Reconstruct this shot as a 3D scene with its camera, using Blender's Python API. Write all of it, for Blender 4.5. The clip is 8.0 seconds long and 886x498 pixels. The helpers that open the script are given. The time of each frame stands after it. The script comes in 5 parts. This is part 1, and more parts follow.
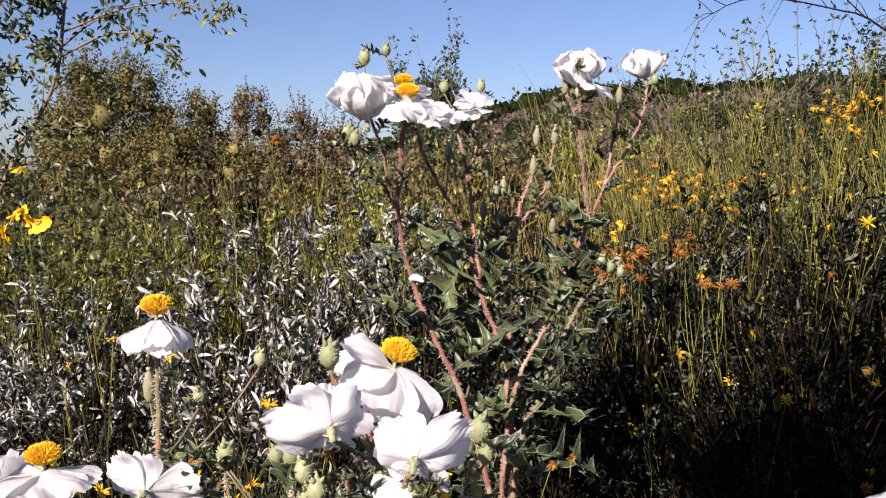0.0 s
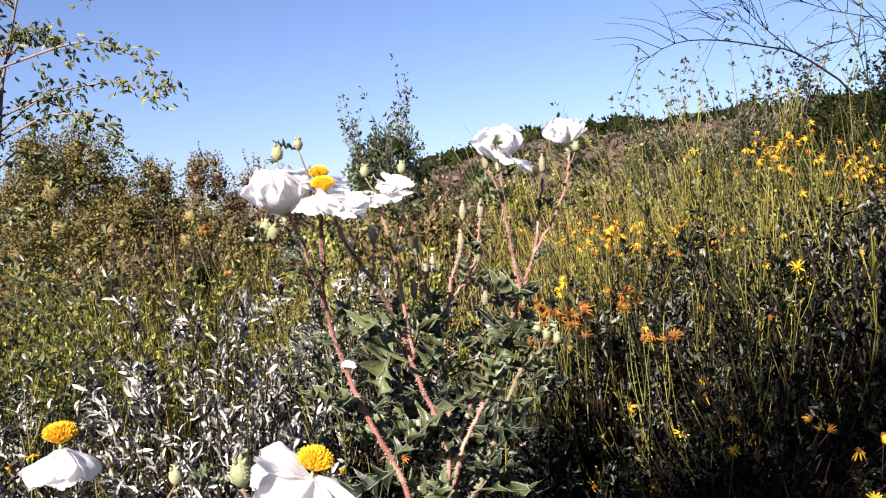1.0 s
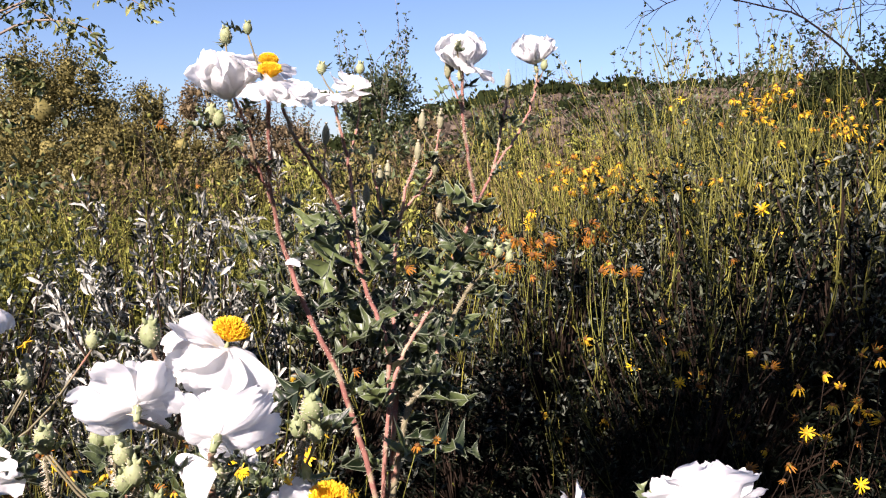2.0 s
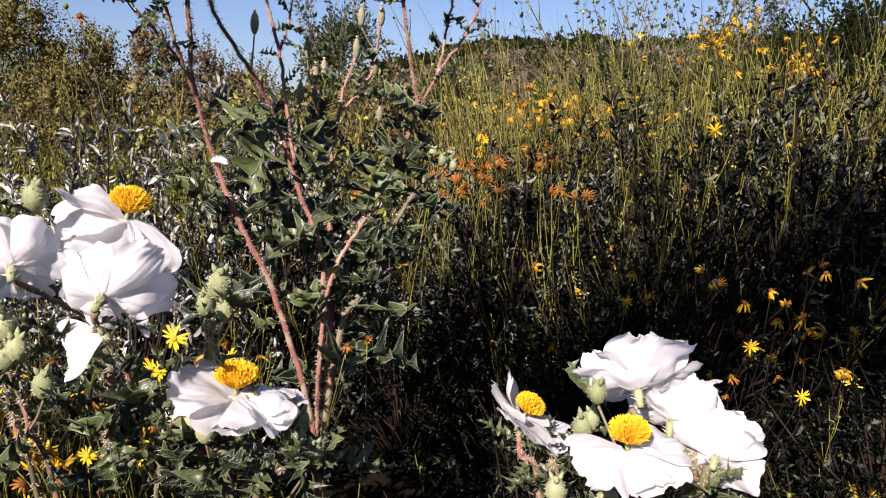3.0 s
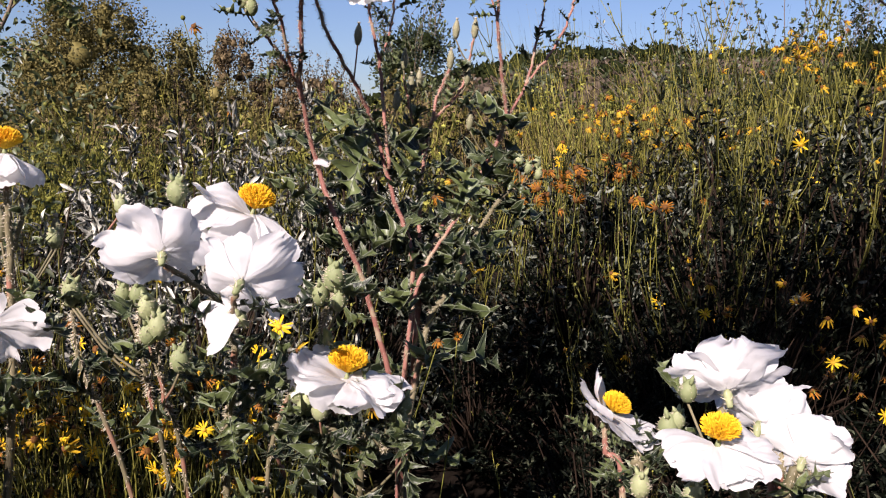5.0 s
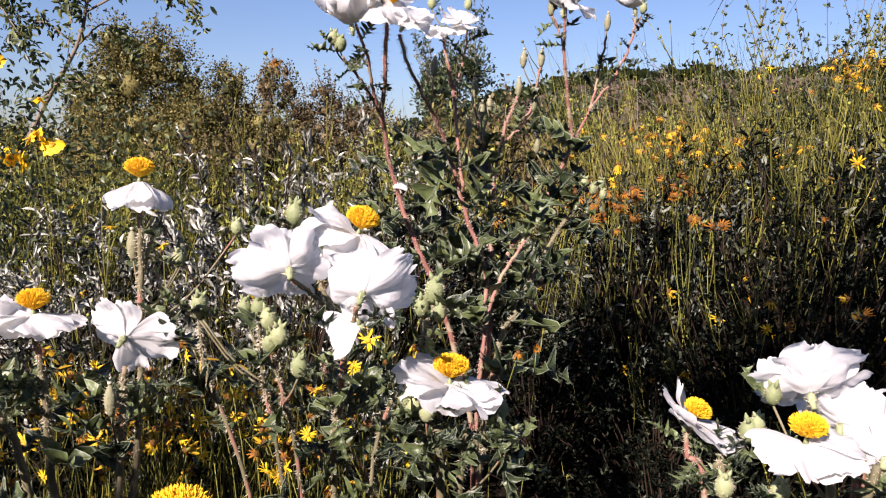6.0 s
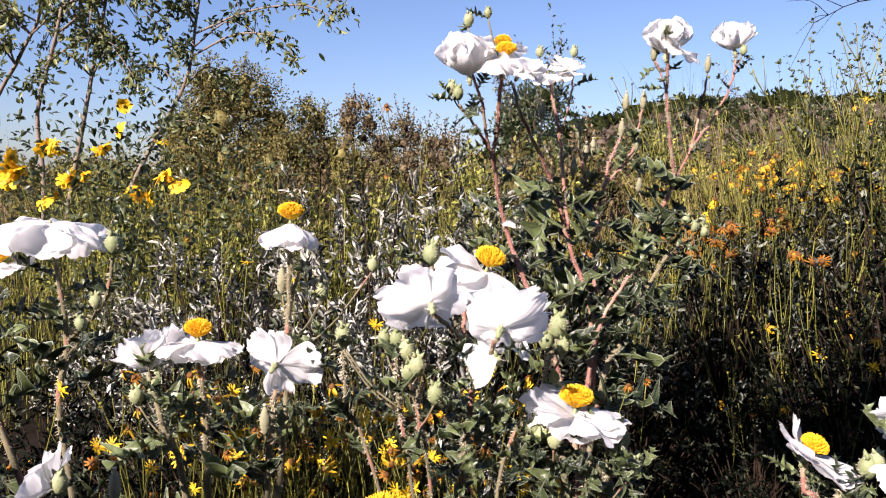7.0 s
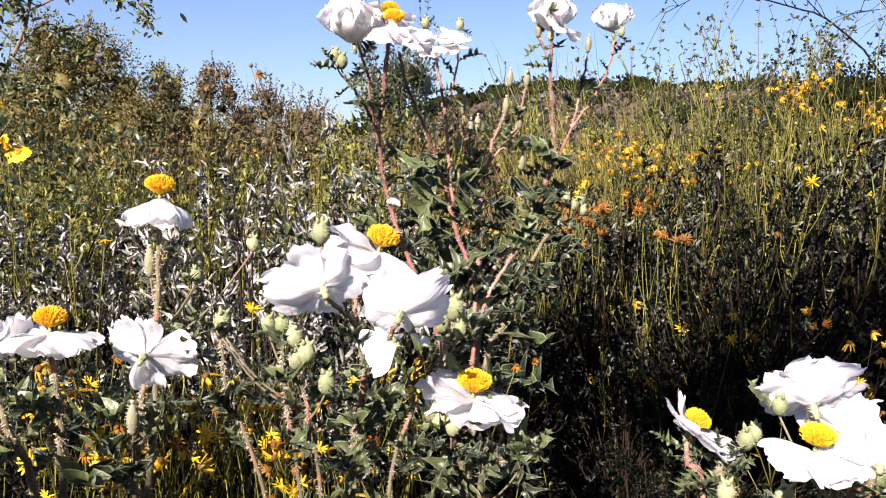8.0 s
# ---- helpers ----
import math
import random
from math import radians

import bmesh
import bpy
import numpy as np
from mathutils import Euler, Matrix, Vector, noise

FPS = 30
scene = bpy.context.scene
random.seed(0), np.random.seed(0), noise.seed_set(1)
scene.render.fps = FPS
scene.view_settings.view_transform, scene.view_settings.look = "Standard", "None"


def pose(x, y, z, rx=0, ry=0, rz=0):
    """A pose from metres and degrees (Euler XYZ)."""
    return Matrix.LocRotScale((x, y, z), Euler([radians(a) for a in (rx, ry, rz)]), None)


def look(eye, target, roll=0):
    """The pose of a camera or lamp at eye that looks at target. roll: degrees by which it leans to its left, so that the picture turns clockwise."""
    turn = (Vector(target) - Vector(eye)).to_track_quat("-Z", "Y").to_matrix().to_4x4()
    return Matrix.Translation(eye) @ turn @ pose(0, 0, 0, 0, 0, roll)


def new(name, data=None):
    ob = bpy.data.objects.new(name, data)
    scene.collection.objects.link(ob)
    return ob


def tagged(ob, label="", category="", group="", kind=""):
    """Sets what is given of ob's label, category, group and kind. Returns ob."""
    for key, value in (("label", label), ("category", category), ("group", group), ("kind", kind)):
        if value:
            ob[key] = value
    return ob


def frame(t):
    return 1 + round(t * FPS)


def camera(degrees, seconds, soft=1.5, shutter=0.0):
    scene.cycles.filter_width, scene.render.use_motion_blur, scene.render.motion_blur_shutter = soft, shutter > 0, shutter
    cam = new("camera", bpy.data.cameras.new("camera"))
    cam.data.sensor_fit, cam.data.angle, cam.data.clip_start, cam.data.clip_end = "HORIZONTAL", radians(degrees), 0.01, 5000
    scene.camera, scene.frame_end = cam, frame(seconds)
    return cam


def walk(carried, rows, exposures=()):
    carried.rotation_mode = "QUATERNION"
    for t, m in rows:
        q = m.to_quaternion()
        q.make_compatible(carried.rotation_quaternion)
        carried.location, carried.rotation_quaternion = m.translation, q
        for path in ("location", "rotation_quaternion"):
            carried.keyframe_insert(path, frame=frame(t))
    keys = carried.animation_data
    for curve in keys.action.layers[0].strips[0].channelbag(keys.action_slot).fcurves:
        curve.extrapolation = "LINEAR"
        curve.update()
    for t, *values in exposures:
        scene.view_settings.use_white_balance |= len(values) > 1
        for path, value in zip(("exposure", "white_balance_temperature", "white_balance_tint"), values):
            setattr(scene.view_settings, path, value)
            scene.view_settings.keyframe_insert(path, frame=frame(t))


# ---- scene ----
# ---- the camera and its walk ----
cam = camera(61.5, 8.0, 1.15)
PATH = [
    (0, (0.015, -0.014, 0.96), (-0.012, 1.975, 0.745), -0.4),
    (0.3, (0.040, -0.006, 0.989), (-0.009, 1.989, 0.860), -2.7),
    (0.5, (0.054, 0.002, 1.003), (0.031, 1.999, 0.905), -3.8),
    (0.8, (0.066, -0.006, 1.010), (0.103, 1.989, 0.916), -4.1),
    (1, (0.078, -0.01, 1.011), (0.146, 1.986, 0.919), -4.2),
    (1.2, (0.090, -0.013, 1.008), (0.216, 1.979, 0.896), -3.4),
    (1.5, (0.11, -0.011, 0.987), (0.271, 1.978, 0.86), -2.2),
    (1.8, (0.126, -0.008, 0.960), (0.262, 1.982, 0.833), -1.3),
    (2, (0.144, -0.008, 0.937), (0.224, 1.978, 0.714), -0.3),
    (2.2, (0.157, 0.006, 0.916), (0.228, 1.974, 0.566), 1.3),
    (3.3, (0.185, 0.039, 0.838), (0.392, 2.001, 0.507), 0.6),
    (3.5, (0.182, 0.042, 0.841), (0.392, 2.004, 0.514), 1.1),
    (4, (0.165, 0.02, 0.832), (0.302, 1.991, 0.526), 1.1),
    (4.5, (0.149, 0.004, 0.834), (0.206, 1.976, 0.505), 2.0),
    (4.7, (0.148, -0.004, 0.839), (0.179, 1.969, 0.514), 2.0),
    (5.8, (0.107, -0.052, 0.85), (0.06, 1.928, 0.571), 1.0),
    (6, (0.086, -0.077, 0.846), (-0.006, 1.905, 0.587), 0.9),
    (6.2, (0.056, -0.106, 0.834), (-0.106, 1.874, 0.588), 0.3),
    (6.5, (0.019, -0.155, 0.831), (-0.3, 1.805, 0.592), -0.5),
    (6.8, (0.018, -0.160, 0.853), (-0.312, 1.806, 0.672), -0.4),
    (7, (0.031, -0.148, 0.863), (-0.258, 1.822, 0.68), 0.6),
    (7.2, (0.037, -0.121, 0.865), (-0.129, 1.862, 0.660), 1.6),
    (7.3, (0.036, -0.109, 0.868), (-0.042, 1.878, 0.645), 2.0),
    (7.5, (0.027, -0.095, 0.875), (0.024, 1.89, 0.63), 2.1),
    (7.7, (0.012, -0.094, 0.870), (0.041, 1.891, 0.622), 2.0),
    (8, (-0.006, -0.101, 0.861), (0.07, 1.883, 0.622), 1.8),
]
EXPOSURES = [(t, stops, 6100, 28) for t, stops in ((0.0, 1.08), (0.5, 1.47), (1.0, 1.54), (1.5, 1.54), (2.0, 1.46), (3.5, 0.92), (4.5, 0.90), (6.0, 1.19), (6.5, 1.28), (7.0, 1.39), (8.0, 1.50))]
walk(cam, [(t, look(eye, target, roll)) for t, eye, target, roll in PATH], EXPOSURES)

# ---- world, sun ----
SUN_AZ, SUN_EL = -152.0, 33.0     # degrees: compass from +y to +x, and height
world = bpy.data.worlds.new("sky")
scene.world = world
world.use_nodes = True
wn = world.node_tree.nodes
sky = wn.new("ShaderNodeTexSky")
sky.sky_type = "NISHITA"
sky.sun_disc = False
sky.sun_elevation, sky.sun_rotation = radians(SUN_EL), radians(SUN_AZ)
sky.air_density, sky.dust_density, sky.ozone_density = 1.0, 0.8, 4.0
wn["Background"].inputs["Strength"].default_value = 0.053
world.node_tree.links.new(sky.outputs["Color"], wn["Background"].inputs["Color"])
sun = new("sun", bpy.data.lights.new("sun", "SUN"))
sun.data.energy, sun.data.angle, sun.data.color = 5.0, radians(0.5), (1.0, 0.90, 0.74)
to_sun = Vector((math.sin(radians(SUN_AZ)) * math.cos(radians(SUN_EL)), math.cos(radians(SUN_AZ)) * math.cos(radians(SUN_EL)), math.sin(radians(SUN_EL))))
sun.matrix_world = look(to_sun * 30, (0, 0, 0))

# ---- materials ----


def material(name, low, high, rough=0.6, glow=0.0, grain=30.0, bump=0.0, by_island=True, spots=None, spec=0.3, span=(0.0, 1.0), piece=0.5):
    """A surface between two colours, by noise at two sizes and by piece; glow: the share of light that it lets through."""
    m = bpy.data.materials.new(name)
    m.use_nodes = True
    n, link = m.node_tree.nodes, m.node_tree.links.new
    bsdf, out = n["Principled BSDF"], n["Material Output"]
    co = n.new("ShaderNodeTexCoord")
    big, fine = n.new("ShaderNodeTexNoise"), n.new("ShaderNodeTexNoise")
    big.inputs["Scale"].default_value, fine.inputs["Scale"].default_value = grain * 0.17, grain
    fine.inputs["Detail"].default_value = 5.0
    for t in (big, fine):
        link(co.outputs["Object"], t.inputs["Vector"])
    add = n.new("ShaderNodeMath")
    add.operation = "ADD"
    link(big.outputs["Fac"], add.inputs[0])
    link(fine.outputs["Fac"], add.inputs[1])
    half = n.new("ShaderNodeMapRange")
    half.inputs["From Min"].default_value, half.inputs["From Max"].default_value = 0.65, 1.35
    link(add.outputs[0], half.inputs["Value"])
    value = half.outputs["Result"]
    mix = n.new("ShaderNodeMath")
    mix.operation = "MULTIPLY_ADD"
    mix.inputs[1].default_value = 1 - piece
    if by_island:
        geo = n.new("ShaderNodeNewGeometry")
        rnd = n.new("ShaderNodeMath")
        rnd.operation = "MULTIPLY"
        rnd.inputs[1].default_value = piece
        link(geo.outputs["Random Per Island"], rnd.inputs[0])
    else:
        info = n.new("ShaderNodeObjectInfo")
        rnd = n.new("ShaderNodeMath")
        rnd.operation = "MULTIPLY"
        rnd.inputs[1].default_value = piece
        link(info.outputs["Random"], rnd.inputs[0])
    link(value, mix.inputs[0])
    link(rnd.outputs[0], mix.inputs[2])
    ramp = n.new("ShaderNodeValToRGB")
    ramp.color_ramp.elements[0].color, ramp.color_ramp.elements[1].color = (*low, 1), (*high, 1)
    ramp.color_ramp.elements[0].position, ramp.color_ramp.elements[1].position = span
    link(mix.outputs[0], ramp.inputs["Fac"])
    colour = ramp.outputs["Color"]
    if spots:
        rgb, size, edge = spots
        sp = n.new("ShaderNodeTexNoise")
        sp.inputs["Scale"].default_value = size
        link(co.outputs["Object"], sp.inputs["Vector"])
        cut = n.new("ShaderNodeMapRange")
        cut.inputs["From Min"].default_value, cut.inputs["From Max"].default_value = edge, edge + 0.08
        link(sp.outputs["Fac"], cut.inputs["Value"])
        over = n.new("ShaderNodeMix")
        over.data_type = "RGBA"
        over.inputs["B"].default_value = (*rgb, 1)
        link(cut.outputs["Result"], over.inputs["Factor"])
        link(colour, over.inputs["A"])
        colour = over.outputs["Result"]
    link(colour, bsdf.inputs["Base Color"])
    bsdf.inputs["Roughness"].default_value = rough
    bsdf.inputs["Specular IOR Level"].default_value = spec
    if bump:
        b = n.new("ShaderNodeBump")
        b.inputs["Strength"].default_value, b.inputs["Distance"].default_value = bump, 0.004
        link(fine.outputs["Fac"], b.inputs["Height"])
        link(b.outputs["Normal"], bsdf.inputs["Normal"])
    if glow:
        back = n.new("ShaderNodeBsdfTranslucent")
        link(colour, back.inputs["Color"])
        both = n.new("ShaderNodeMixShader")
        both.inputs["Fac"].default_value = glow
        link(bsdf.outputs["BSDF"], both.inputs[1])
        link(back.outputs["BSDF"], both.inputs[2])
        link(both.outputs["Shader"], out.inputs["Surface"])
    return m


PETAL = material("white_petal", (0.82, 0.82, 0.81), (0.89, 0.89, 0.89), rough=0.6, glow=0.55, grain=140, bump=0.15, by_island=False, spec=0.1)
STAMEN = material("golden_stamen", (0.90, 0.51, 0.006), (0.97, 0.68, 0.020), rough=0.6, glow=0.2, grain=300)
STIGMA = material("dark_stigma", (0.05, 0.008, 0.008), (0.10, 0.02, 0.02), grain=300)
POPPY_LEAF = material("blue_green_leaf", (0.007, 0.014, 0.005), (0.158, 0.200, 0.070), rough=0.40, glow=0.08, grain=45, bump=0.7, by_island=False, spec=0.45, span=(0.30, 0.92))
RIM = material("leaf_margin", (0.08, 0.105, 0.06), (0.25, 0.28, 0.19), rough=0.5, grain=150)
VEIN = material("pale_vein", (0.045, 0.06, 0.032), (0.14, 0.16, 0.105), rough=0.55, grain=150)
RED_STEM = material("reddish_stem", (0.19, 0.075, 0.060), (0.36, 0.18, 0.135), rough=0.55, grain=60, bump=0.4, by_island=False, spots=((0.30, 0.23, 0.15), 34, 0.54))
TAN_STEM = material("tan_green_stem", (0.08, 0.075, 0.038), (0.22, 0.19, 0.11), rough=0.6, grain=60, bump=0.3, by_island=False, spots=((0.28, 0.13, 0.09), 18, 0.56))
SPINE = material("pale_spine", (0.36, 0.32, 0.23), (0.55, 0.49, 0.37), rough=0.5, grain=200)
BUD = material("pale_green_bud", (0.17, 0.21, 0.09), (0.40, 0.43, 0.23), rough=0.6, glow=0.15, grain=120, bump=0.3, by_island=False)
POD = material("greyish_pod", (0.15, 0.16, 0.08), (0.29, 0.27, 0.17), rough=0.65, grain=120, bump=0.3, by_island=False)
# near-black to bright leaf ramps imitate shaded gaps and sunlit flecks
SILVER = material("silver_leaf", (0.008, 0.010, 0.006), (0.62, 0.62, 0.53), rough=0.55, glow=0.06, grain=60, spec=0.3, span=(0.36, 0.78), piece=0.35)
# most of these two leaf ramps is near black, in place of shade
SHADED_SILVER_GREEN = material("shaded_grey_green_leaf", (0.0025, 0.004, 0.002), (0.15, 0.17, 0.105), rough=0.6, glow=0.02, grain=60, spec=0.06, span=(0.64, 1.0))
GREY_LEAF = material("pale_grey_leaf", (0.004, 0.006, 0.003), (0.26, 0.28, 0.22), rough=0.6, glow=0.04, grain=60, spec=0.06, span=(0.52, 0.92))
# near-black low end here also puts shade between weeds into the colour
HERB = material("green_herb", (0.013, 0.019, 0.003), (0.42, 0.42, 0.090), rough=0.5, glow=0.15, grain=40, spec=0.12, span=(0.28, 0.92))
STALK = material("yellow_green_stalk", (0.022, 0.026, 0.004), (0.28, 0.26, 0.042), rough=0.5, grain=30, by_island=False, span=(0.25, 0.95))
# low end near black, for the shade between the stalks
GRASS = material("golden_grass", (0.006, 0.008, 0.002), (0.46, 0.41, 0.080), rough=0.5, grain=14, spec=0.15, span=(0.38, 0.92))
STRAW = material("dry_straw", (0.13, 0.09, 0.035), (0.36, 0.27, 0.13), rough=0.7, grain=30)
# brown lowered to near black, for the shade among shrub branches
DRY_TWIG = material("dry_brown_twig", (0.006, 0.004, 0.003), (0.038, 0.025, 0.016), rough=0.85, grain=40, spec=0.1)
BARK = material("grey_brown_bark", (0.10, 0.075, 0.055), (0.27, 0.21, 0.16), rough=0.85, grain=25, bump=0.8)
DEAD = material("dark_dead_wood", (0.005, 0.004, 0.004), (0.022, 0.016, 0.014), rough=0.85, grain=25, bump=0.6, spec=0.1)
RAY = material("yellow_ray", (0.76, 0.47, 0.005), (0.90, 0.62, 0.014), rough=0.5, glow=0.25, grain=90)
DISC = material("orange_disc", (0.50, 0.25, 0.01), (0.70, 0.40, 0.02), rough=0.7, grain=300)
WILT = material("wilted_orange_ray", (0.16, 0.050, 0.006), (0.55, 0.24, 0.012), rough=0.7, glow=0.15, grain=90)
FADED = material("faded_golden_ray", (0.34, 0.19, 0.006), (0.78, 0.48, 0.014), rough=0.6, glow=0.2, grain=90)
WILT_DISC = material("brown_seed_head", (0.06, 0.024, 0.008), (0.20, 0.085, 0.016), rough=0.8, grain=300)
OLIVE = material("olive_bush_leaf", (0.020, 0.019, 0.006), (0.29, 0.245, 0.080), rough=0.6, glow=0.15, grain=12, spec=0.1, span=(0.1, 1.0))
RUST = material("brown_olive_leaf", (0.020, 0.014, 0.008), (0.32, 0.24, 0.125), rough=0.65, glow=0.15, grain=12, spec=0.1, span=(0.22, 1.0))
WILLOW = material("willow_leaf", (0.010, 0.020, 0.006), (0.17, 0.20, 0.085), rough=0.4, glow=0.25, grain=20, spec=0.5, span=(0.25, 1.0))
TREE_LEAF = material("pale_tree_leaf", (0.020, 0.036, 0.010), (0.30, 0.31, 0.105), rough=0.45, glow=0.3, grain=20, span=(0.2, 0.95))
HILL = material("dull_brown_brush", (0.018, 0.014, 0.010), (0.15, 0.115, 0.085), rough=0.8, glow=0.1, grain=6, spec=0.05)
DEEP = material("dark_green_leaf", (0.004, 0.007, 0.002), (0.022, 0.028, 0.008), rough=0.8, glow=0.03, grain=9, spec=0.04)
# earth darkened to near black to stand in for shade under the plants
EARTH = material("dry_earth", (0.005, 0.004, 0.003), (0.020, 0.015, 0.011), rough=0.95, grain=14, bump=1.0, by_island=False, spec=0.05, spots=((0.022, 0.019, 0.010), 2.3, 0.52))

# ---- tools for building ----
R = np.random.default_rng(11)


def mesh(name, verts, faces, mats, which=None, smooth=True):
    me = bpy.data.meshes.new(name)
    me.from_pydata(verts.tolist() if isinstance(verts, np.ndarray) else verts, [], faces.tolist() if isinstance(faces, np.ndarray) else faces)
    for m in mats if isinstance(mats, (list, tuple)) else [mats]:
        me.materials.append(m)
    if which is not None:
        me.polygons.foreach_set("material_index", np.asarray(which, np.int32))
    me.polygons.foreach_set("use_smooth", np.full(len(me.polygons), smooth))
    me.update()
    return me


PLACED = {}


def thing(name, base, label, category, group="", kind=""):
    ob = new(name)
    ob.empty_display_size = 0.05
    ob.location = base
    PLACED[ob] = Matrix.Translation(base)
    return tagged(ob, label, category, group, kind)


def part(name, me, parent, m=None, label="", kind=""):
    """Mesh data me as one part of parent, at the world pose m (none: its vertices are in the world)."""
    ob = new(name, me)
    ob.parent = parent
    m = m if m is not None else Matrix.Identity(4)
    ob.matrix_basis = PLACED[parent].inverted() @ m
    PLACED[ob] = m
    return tagged(ob, label, kind=kind)


class Heap:
    """Collects vertices, faces and material numbers for one mesh."""

    def __init__(self):
        self.v, self.f, self.w, self.n = [], [], [], 0

    def add(self, verts, faces, which=0):
        self.v.append(np.asarray(verts, float).reshape(-1, 3))
        self.f.extend([tuple(int(i) + self.n for i in f) for f in faces])
        self.w.extend([which] * len(faces))
        self.n += len(self.v[-1])

    def mesh(self, name, mats, smooth=True):
        return mesh(name, np.concatenate(self.v), self.f, mats, self.w, smooth)


def unit(v):
    v = np.asarray(v, float)
    return v / np.maximum(np.linalg.norm(v, axis=-1, keepdims=True), 1e-9)


def spline(points, n):
    """n points along a smooth line through the given ones."""
    p = np.asarray(points, float)
    if len(p) == 2:
        return p[0] + (p[1] - p[0]) * np.linspace(0, 1, n)[:, None]
    q = np.vstack([2 * p[0] - p[1], p, 2 * p[-1] - p[-2]])
    out = []
    for s in np.linspace(0, len(p) - 1 - 1e-6, n):
        i, f = int(s), s - int(s)
        a, b, c, d = q[i:i + 4]
        out.append(0.5 * (2 * b + (c - a) * f + (2 * a - 5 * b + 4 * c - d) * f * f + (3 * b - a - 3 * c + d) * f ** 3))
    return np.array(out)


def tube(line, radii, sides=6):
    line = np.asarray(line, float)
    n = len(line)
    radii = np.broadcast_to(radii, n)
    t = unit(np.gradient(line, axis=0))
    up = np.array([0.13, 0.91, 0.39])
    a = unit(np.cross(t, up))
    b = np.cross(t, a)
    ang = np.linspace(0, 2 * np.pi, sides, endpoint=False)
    v = line[:, None] + radii[:, None, None] * (a[:, None] * np.cos(ang)[None, :, None] + b[:, None] * np.sin(ang)[None, :, None])
    f = [(i * sides + j, i * sides + (j + 1) % sides, (i + 1) * sides + (j + 1) % sides, (i + 1) * sides + j) for i in range(n - 1) for j in range(sides)]
    f += [tuple(range(sides))[::-1], tuple((n - 1) * sides + j for j in range(sides))]
    return v.reshape(-1, 3), f


def ball(radius, centre=(0, 0, 0), rings=5, sides=8, squash=1.0):
    v, f = [(0, 0, -radius * squash)], []
    for i in range(1, rings):
        a = np.pi * i / rings - np.pi / 2
        v += [(radius * np.cos(a) * np.cos(2 * np.pi * j / sides), radius * np.cos(a) * np.sin(2 * np.pi * j / sides), radius * squash * np.sin(a)) for j in range(sides)]
    v.append((0, 0, radius * squash))
    for j in range(sides):
        k = (j + 1) % sides
        f.append((0, 1 + k, 1 + j))
        for i in range(rings - 2):
            f.append((1 + i * sides + j, 1 + i * sides + k, 1 + (i + 1) * sides + k, 1 + (i + 1) * sides + j))
        f.append((1 + (rings - 2) * sides + j, 1 + (rings - 2) * sides + k, len(v) - 1))
    return np.array(v) + np.asarray(centre), f


LEAF8 = np.array([(0, 0, 0), (0.3, -0.8, 0.14), (0.3, 0.8, 0.14), (0.68, -0.85, 0.1), (0.68, 0.85, 0.1), (1, 0, -0.10), (0.3, 0, 0), (0.68, 0, 0)])
FACE8 = [(0, 1, 6), (0, 6, 2), (1, 3, 7, 6), (6, 7, 4, 2), (3, 5, 7), (7, 5, 4)]
LEAF5 = np.array([(0, 0, 0), (0.45, -1, 0.12), (0.5, 0, 0), (0.45, 1, 0.12), (1, 0, -0.06)])
FACE5 = [(0, 1, 2), (0, 2, 3), (1, 4, 2), (2, 4, 3)]


def leaves(at, along, length, width, rng, shape="five", face_up=0.6):
    """Many leaves at once: bases, directions, lengths, half widths."""
    base, faces = (LEAF8, FACE8) if shape == "eight" else (LEAF5, FACE5)
    n = len(at)
    d = unit(along)
    up = unit(rng.normal(size=(n, 3)) * (1 - face_up) + np.array([0, 0, face_up]))
    s = unit(np.cross(up, d))
    z = np.cross(d, s)
    length, width = np.broadcast_to(length, n), np.broadcast_to(width, n)
    v = (np.asarray(at)[:, None] + d[:, None] * (base[None, :, 0:1] * length[:, None, None])
         + s[:, None] * (base[None, :, 1:2] * width[:, None, None]) + z[:, None] * (base[None, :, 2:3] * length[:, None, None]))
    k = len(base)
    out = []
    for q in faces:
        out.append(np.asarray(q)[None, :] + (np.arange(n) * k)[:, None])
    tri = [f for block in out for f in block.tolist()]
    return v.reshape(-1, 3), tri


def turned(axis, spin=0.0):
    """A rotation that takes z to the axis."""
    return Vector(axis).to_track_quat("Z", "Y").to_matrix().to_4x4() @ Matrix.Rotation(spin, 4, "Z")


# ---- the ground ----


def smooth(a, b, x):
    t = np.clip((np.asarray(x, float) - a) / (b - a), 0, 1)
    return t * t * (3 - 2 * t)


def height(x, y):
    """Height of the ground: level beside the path, rising to a hill on the far right."""
    x, y = np.asarray(x, float), np.asarray(y, float)
    far = np.hypot(x, np.maximum(y, 0) + 1e-6)
    turn = np.degrees(np.arctan2(x, np.maximum(y, 0.3)))
    side = smooth(-15, 12, turn)
    hill = 5.5 * smooth(2.0, 62, far) * side * (y > 0) + 0.25 * smooth(1.6, 4.0, far) * side * (y > 0)
    return hill + 0.02 * np.sin(x * 2.1 + 1) * np.cos(y * 1.7)


